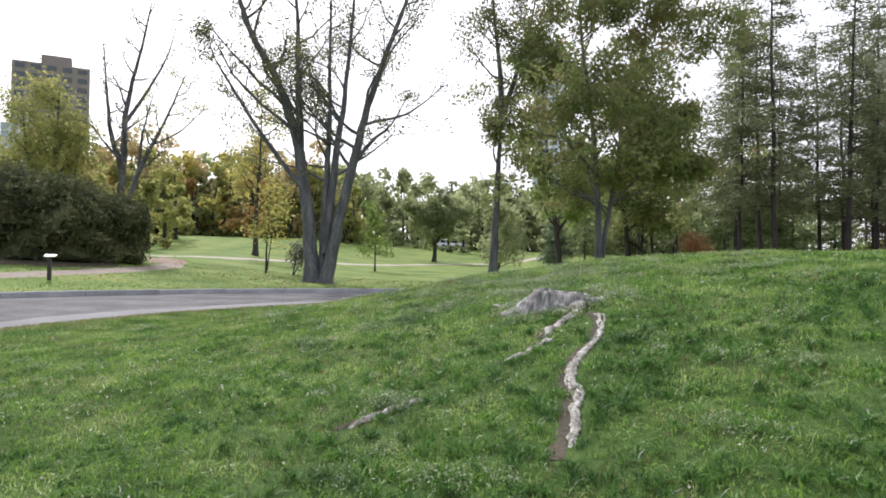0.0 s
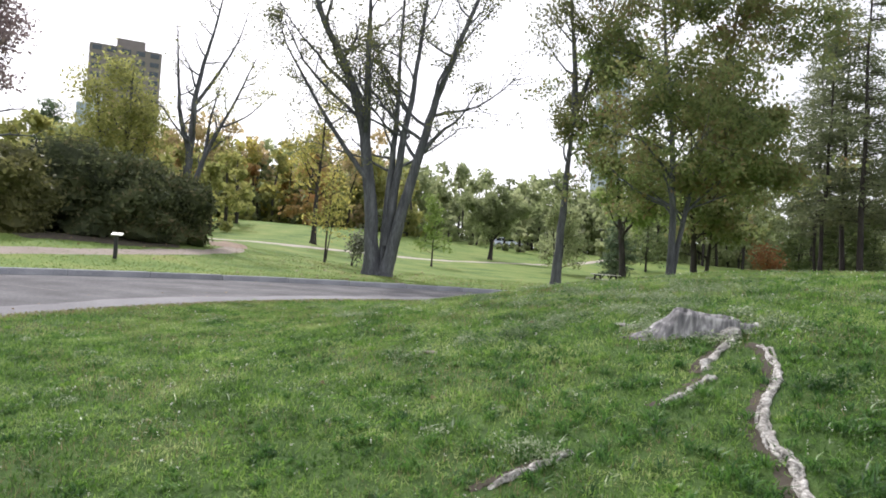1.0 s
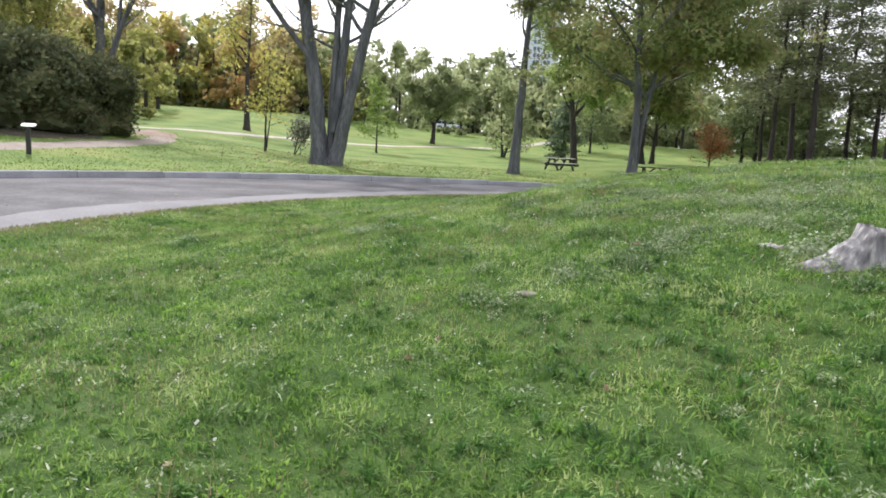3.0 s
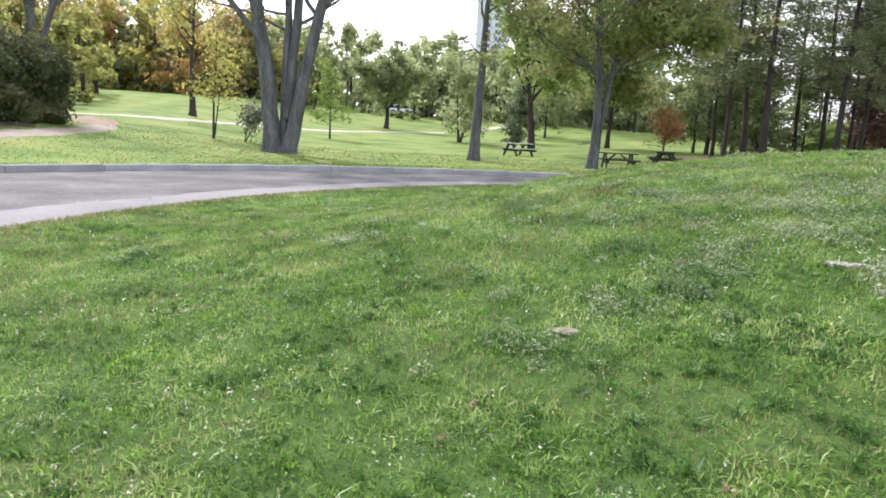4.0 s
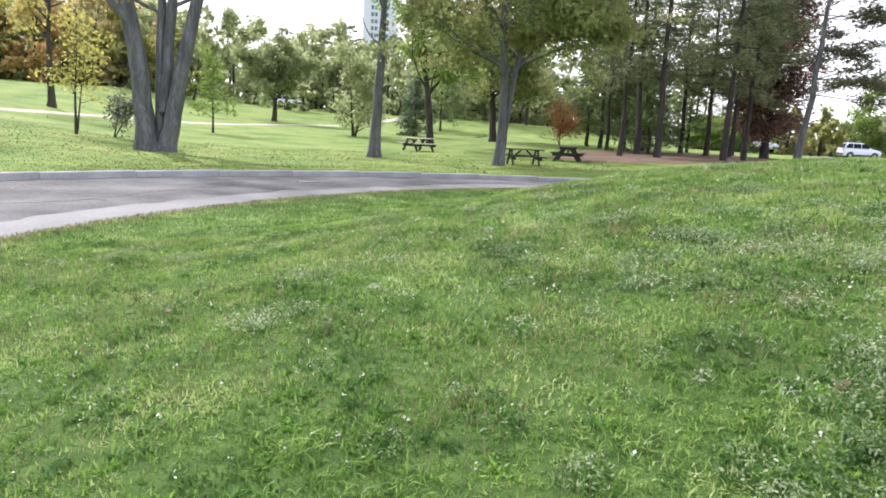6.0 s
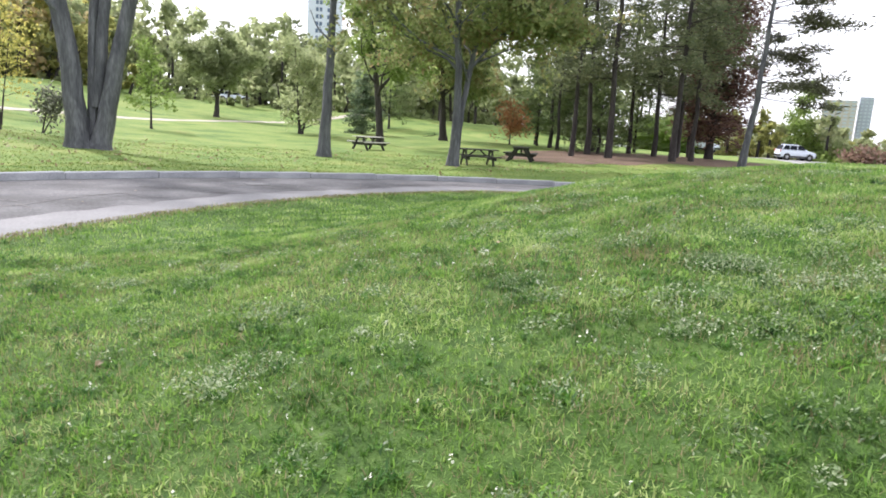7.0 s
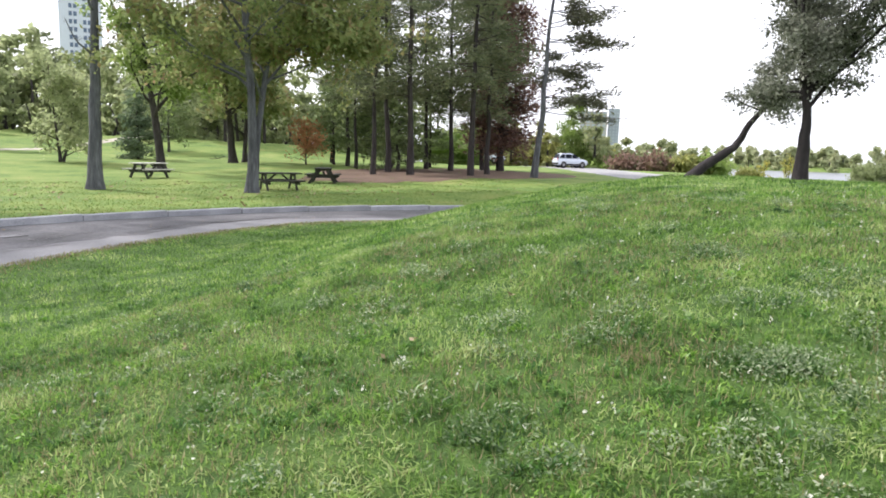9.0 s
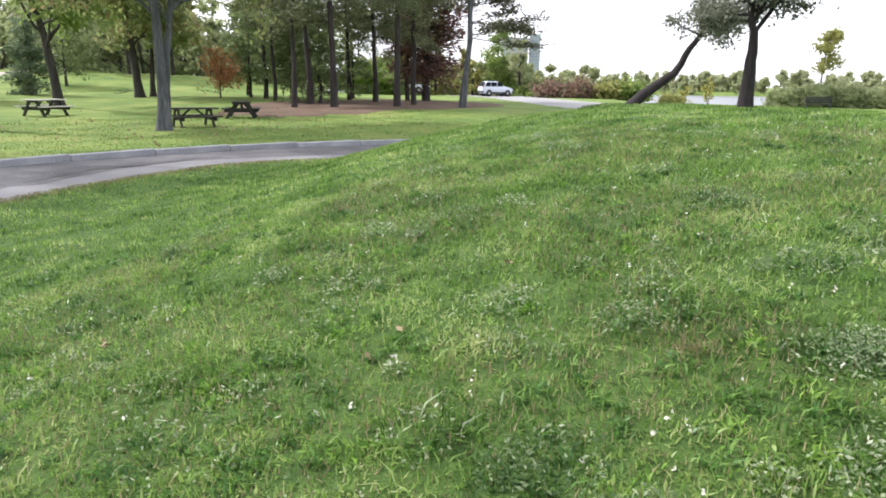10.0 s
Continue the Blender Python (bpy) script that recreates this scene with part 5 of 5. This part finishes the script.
def tufts(n, per, *area):
    """Blades in small tufts: places, and a length for every tuft."""
    cx, cy = scatter(n, *area)
    tall = (0.028 + 0.04 * patchy(cx, cy, 2.4) ** 2 * rngg.uniform(0.4, 1.5, len(cx))) * rngg.lognormal(0, 0.25, len(cx))
    x = np.repeat(cx, per) + rngg.normal(0, 0.02, len(cx) * per)
    y = np.repeat(cy, per) + rngg.normal(0, 0.02, len(cx) * per)
    return x, y, np.repeat(tall, per) * rngg.uniform(0.5, 1.3, len(x))


def worn(x, y, share):
    """Which of the blades stay: fewer where the sward is worn."""
    return rngg.uniform(0, 1, len(x)) > share * np.clip(patchy(x, y, 1.5, 4.0) * 2.6 - 1.5, 0, 1)


def round_spots(x, y, per, radius):
    """Places heaped round each spot, thinner outwards."""
    m = np.repeat(radius, per) * np.abs(rngg.normal(0, 0.55, len(x) * per))
    w = rngg.uniform(0, 2 * np.pi, len(m))
    return np.repeat(x, per) + m * np.cos(w), np.repeat(y, per) + m * np.sin(w)


gxs, gys, gl = tufts(30000, 9, -5.6, 4.4, 1.6, 14.0)
keep = worn(gxs, gys, 0.35)
blades("grass", "short green lawn grass on the mound", gxs[keep], gys[keep], gl[keep], 0.0042, M["grass"], 0.85)
gxs, gys = scatter(310000, -6.8, 5.5, 1.0, 15.0)
keep = worn(gxs, gys, 0.3) & (rngg.uniform(0, 1, len(gxs)) > 0.4 * sig((6.3 - gys) / 0.4) * sig((gxs + 1.2) / 0.4))
gxs, gys = gxs[keep], gys[keep]
blades("grass", "low dense sward under the lawn grass", gxs, gys, rngg.uniform(0.026, 0.055, len(gxs)), 0.0066, M["grass"], 1.1, 0)
# rank tufts, in loose drifts
cx, cy = scatter(5200, -6.8, 5.5, 1.0, 15.0)
keep = patchy(cx, cy, 1.9, 2.0) + 0.8 * sig((6.3 - cy) / 0.4) * sig((cx + 1.2) / 0.4) > rngg.uniform(0.35, 0.75, len(cx))
cx, cy = cx[keep], cy[keep]
gxs, gys = round_spots(cx, cy, 30, rngg.uniform(0.03, 0.1, len(cx)))
blades("tall_tufts", "darker rank tufts standing up in the lawn", gxs, gys,
       rngg.uniform(0.028, 0.065, len(gxs)) * (1 + 0.9 * sig((6.3 - gys) / 0.4) * sig((gxs + 1.2) / 0.4)), 0.0048, M["rank"], 0.6)
# lush bright tufts
cx, cy = scatter(420, -6.8, 5.5, 1.0, 15.0)
cx, cy = np.concatenate([cx, [-1.83, -1.51, -1.88, -1.7, -0.2, -0.08, -0.11, -0.3, 0.2, -2.7]]), np.concatenate([cy, [7.14, 6.88, 7.6, 7.3, 9.74, 8.65, 3.43, 9.6, 3.35, 7.39]])
gxs, gys = round_spots(cx, cy, 70, rngg.uniform(0.05, 0.2, len(cx)))
blades("lush_grass", "bright lush grass tufts in the lawn", gxs, gys, rngg.uniform(0.02, 0.05, len(gxs)), 0.0064, M["weed"], 0.75, 0.3)
gxs, gys = scatter(180000, -8, 15, 9.0, 24.5)
keep = (gys > 15) | (gxs > 4.7) | (gxs < -6.8)
gxs, gys = gxs[keep], gys[keep]
blades("grass", "short green lawn grass towards the road", gxs, gys, 0.03 + 0.045 * patchy(gxs, gys, 1.6) * rngg.uniform(0.4, 1.2, len(gxs)), 0.0115, M["grass"], 0.95, 0)
gxs, gys = scatter(60000, -9, 16, -5.0, 15.0)
keep = ((gys < 1.5) | (gxs > 4.7) | (gxs < -6.8)) & (gys < 9)
gxs, gys = gxs[keep], gys[keep]
blades("grass", "lawn grass at the foot of the mound", gxs, gys, rngg.uniform(0.04, 0.08, len(gxs)), 0.014, M["grass"], 1.0, 0)
gxs, gys = scatter(240000, -6.8, 5.5, 1.0, 14.0)
keep = patchy(gxs, gys, 1.5, 4.0) * rngg.uniform(0.3, 1, len(gxs)) > 0.46 - 0.26 * np.clip((gys - 7.5) / 3, 0, 1)
blades("dry_grass", "dry straw-coloured thatch between the grass", gxs[keep], gys[keep], rngg.uniform(0.025, 0.065, keep.sum()), 0.0032, M["thatch"], 1.0, 0)
p = rngg.uniform(82, 200, 26000)
r = edge_r(p) + 0.04 - np.abs(rngg.normal(0, 0.22, len(p)))
gxs, gys = CX + r * np.cos(np.radians(p)), CY + r * np.sin(np.radians(p))
blades("dry_grass", "dry yellowed grass along the road edge", gxs, gys, rngg.uniform(0.03, 0.07, len(gxs)), 0.007, M["thatch"], 1.0, 0)
gxs, gys = scatter(125000, -22, 24, 17.0, 42.0, far=True)
blades("grass", "lawn grass beyond the road", gxs, gys, rngg.uniform(0.03, 0.055, len(gxs)), 0.016, M["farlawn"], 1.2, 0)


def clumps(name, label, x, y, per, radius, leaf, mat, rise, flat=0.5, thin=0.7):
    """Low weeds: small leaves heaped round each spot."""
    c = []
    for k in range(len(x)):
        m = max(3, int(per[k]))
        w, d = rngg.uniform(0, 2 * np.pi, m), radius[k] * np.sqrt(rngg.uniform(0, 1, m))
        px, py = x[k] + d * np.cos(w), y[k] + d * np.sin(w)
        c.append(np.stack([px, py, ground_z(px, py) + rngg.uniform(0.3, 1, m) * rise * (1.15 - d / (radius[k] + 1e-6) * 0.6)], -1))
    c = np.concatenate(c)
    return tagged(new(name, soup(name, leaf_quads(rngg, c, leaf, flat, thin), 4, mat)), label, "weeds", kind="stuff")


# weed clumps that stand out on the mound, each a heap of grey-green leaves over dark ones
WEEDS = [(1.9, 4.71), (1.5, 3.54), (0.2, 3.35), (-0.11, 3.43), (1.47, 5.37), (-0.38, 4.6), (-0.57, 3.52), (2.23, 4.39), (-0.46, 4.7), (-1.46, 6.99), (-0.08, 7.74),
         (-0.84, 7.42), (-0.38, 7.62), (-0.84, 7.21), (-0.47, 7.29), (0.05, 7.87), (0.62, 8.17), (1.09, 8.48), (0.3, 9.65), (-3.13, 12.21), (-2.48, 9.68), (-2.26, 9.77),
         (-0.78, 9.83), (1.63, 10.71), (0.33, 9.6), (-0.16, 9.38), (0.1, 10.31), (-0.76, 10.13), (2.15, 11.44), (0.96, 10.01), (0.38, 9.56), (-0.08, 10.88),
         (2.9, 7.55), (3.2, 7.7), (3.5, 7.6), (3.8, 7.8)]
bx = np.concatenate([[w[0] for w in WEEDS], [w[0] + 0.12 for w in WEEDS], rngg.uniform(-5, 4.5, 60)])
by = np.concatenate([[w[1] for w in WEEDS], [w[1] - 0.1 for w in WEEDS], rngg.uniform(3, 14, 60)])
gxs, gys = round_spots(bx, by, 60, np.full(len(bx), 0.13))
blades("weed_stems", "dark grass standing among the weed clumps", gxs, gys, rngg.uniform(0.03, 0.08, len(gxs)), 0.005, M["rank"], 0.7)
clumps("grey_weeds", "clumps of grey-green weed leaves on the mound", bx, by, rngg.uniform(80, 200, len(bx)), rngg.uniform(0.08, 0.19, len(bx)), 0.0096, M["clover"], 0.09, 0.1, 0.42)
# clover: along a band over the mound, round the stump, and loose over the lawn
t = rngg.uniform(0, 1, 60)
bx = np.concatenate([-1.3 + 2.9 * t + rngg.normal(0, 0.14, 60), rngg.normal(1.2, 0.8, 190), rngg.uniform(-6, 5.5, 190), rngg.normal(0.3, 1.5, 90), rngg.normal(3.6, 1.6, 30)])
by = np.concatenate([6.75 + 1.6 * t + rngg.normal(0, 0.12, 60), rngg.normal(8.7, 0.6, 190), rngg.uniform(2, 15, 190), rngg.normal(10.5, 1.6, 90), rngg.normal(9.5, 2.5, 30)])
ok = (np.hypot(bx - 1.2, by - 6.85) > 0.46) & (polar(bx, by)[0] < 17.4)
bx, by = bx[ok], by[ok]
clumps("clover", "pale grey-green clover and weed leaves in the lawn", bx, by, rngg.uniform(20, 100, len(bx)), rngg.uniform(0.05, 0.18, len(bx)), 0.0092, M["clover"], 0.06, 0.35, 0.5)
# leaves crowding the foot of the stump
w = rngg.uniform(0, 2 * np.pi, 80)
bx, by = 1.26 + 0.56 * np.cos(w) + rngg.normal(0, 0.1, 80), 6.87 + 0.42 * np.sin(w) + rngg.normal(0, 0.07, 80)
clumps("stump_weeds", "weeds and dry leaves crowding the stump", bx, by, rngg.uniform(14, 40, 80), rngg.uniform(0.05, 0.12, 80), 0.014, M["clover"], 0.085, 0.3, 0.5)
bx, by = rngg.uniform(-6, 5, 420), rngg.uniform(2.5, 14, 420)
clumps("broad_weeds", "bright green broad-leaved weeds in the lawn", bx, by, rngg.uniform(8, 30, 420), rngg.uniform(0.03, 0.12, 420), 0.014, M["weed"], 0.06, 0.2, 0.3)
# clover flowers, plus pale flecks that imitate sun glints on the leaves
bx, by = rngg.uniform(-6, 5, 700), rngg.uniform(2.5, 13, 700)
clumps("clover_flowers", "scattered tiny white clover flowers and pale flecks painted as leaf glints", bx, by, rngg.uniform(2, 5, 700), np.full(700, 0.012), 0.0066, M["fleck"], 0.06, 0.1, 0.9)
bx, by = np.concatenate([rngg.uniform(-6, 4, 22), [-0.95, -0.59]]), np.concatenate([rngg.uniform(5, 14, 22), [5.6, 11.0]])
clumps("fallen_leaves", "scattered fallen brown and yellow leaves", bx, by, np.full(24, 2), np.full(24, 0.02), 0.02, M["deadleaf"], 0.045, 0.5, 0.6)
# leaf litter on the lawn beyond the road
bx, by = scatter(4500, -20, 22, 22.0, 48.0, far=True)
keep = rngg.uniform(0, 1, len(bx)) < 0.12 + 0.9 * np.exp(-((bx + 6.3) ** 2 + (by - 34.4) ** 2) / 30) + 0.7 * np.exp(-((bx - 8) ** 2 + (by - 35) ** 2) / 30)
bx, by = bx[keep], by[keep]
c = np.stack([bx, by, ground_z(bx, by) + 0.045], -1)
tagged(new("leaf_litter", soup("leaf_litter", leaf_quads(rngg, c, 0.055, 0.7), 4, M["deadleaf"])), "fallen brown leaves under the trees beyond the road", "leaves", kind="stuff")
# grass hanging over the back of the kerb, and leaves blown onto the road
p = rngg.uniform(72, 200, 22000)
r = kerb_r(p) + 0.13 + np.abs(rngg.normal(0, 0.13, len(p)))
gxs, gys = CX + r * np.cos(np.radians(p)), CY + r * np.sin(np.radians(p))
blades("kerb_grass", "uneven grass hanging over the back of the kerb", gxs, gys, 0.06 + 0.09 * patchy(gxs, gys, 1.1, 1.0) * rngg.uniform(0.4, 1.2, len(gxs)), 0.01, M["farlawn"], 0.6, 0)
p = rngg.uniform(84, 170, 70)
r = edge_r(p) + 0.1 + rngg.uniform(0, 1, 70) ** 1.4 * (kerb_r(p) - edge_r(p) - 0.2)
bx, by = CX + r * np.cos(np.radians(p)), CY + r * np.sin(np.radians(p))
c = np.stack([bx, by, road_z(bx, by) + 0.028], -1)
tagged(new("road_leaves", soup("road_leaves", leaf_quads(rngg, c, 0.03, 0.9), 4, M["deadleaf"])), "dry leaves blown onto the asphalt", "leaves", kind="stuff")
# worn straw-coloured spots near the path of the walk
cx, cy = np.array([-0.1, 0.25, 0.6, -0.9, 0.1, -1.6, 1.2]), np.array([8.6, 8.45, 9.2, 9.0, 10.0, 8.2, 9.3])
gxs, gys = round_spots(cx, cy, 330, np.array([0.5, 0.4, 0.45, 0.5, 0.4, 0.45, 0.5]))
blades("dry_grass", "straw-coloured worn spots in the lawn", gxs, gys, rngg.uniform(0.03, 0.07, len(gxs)), 0.0034, M["thatch"], 1.0, 0)
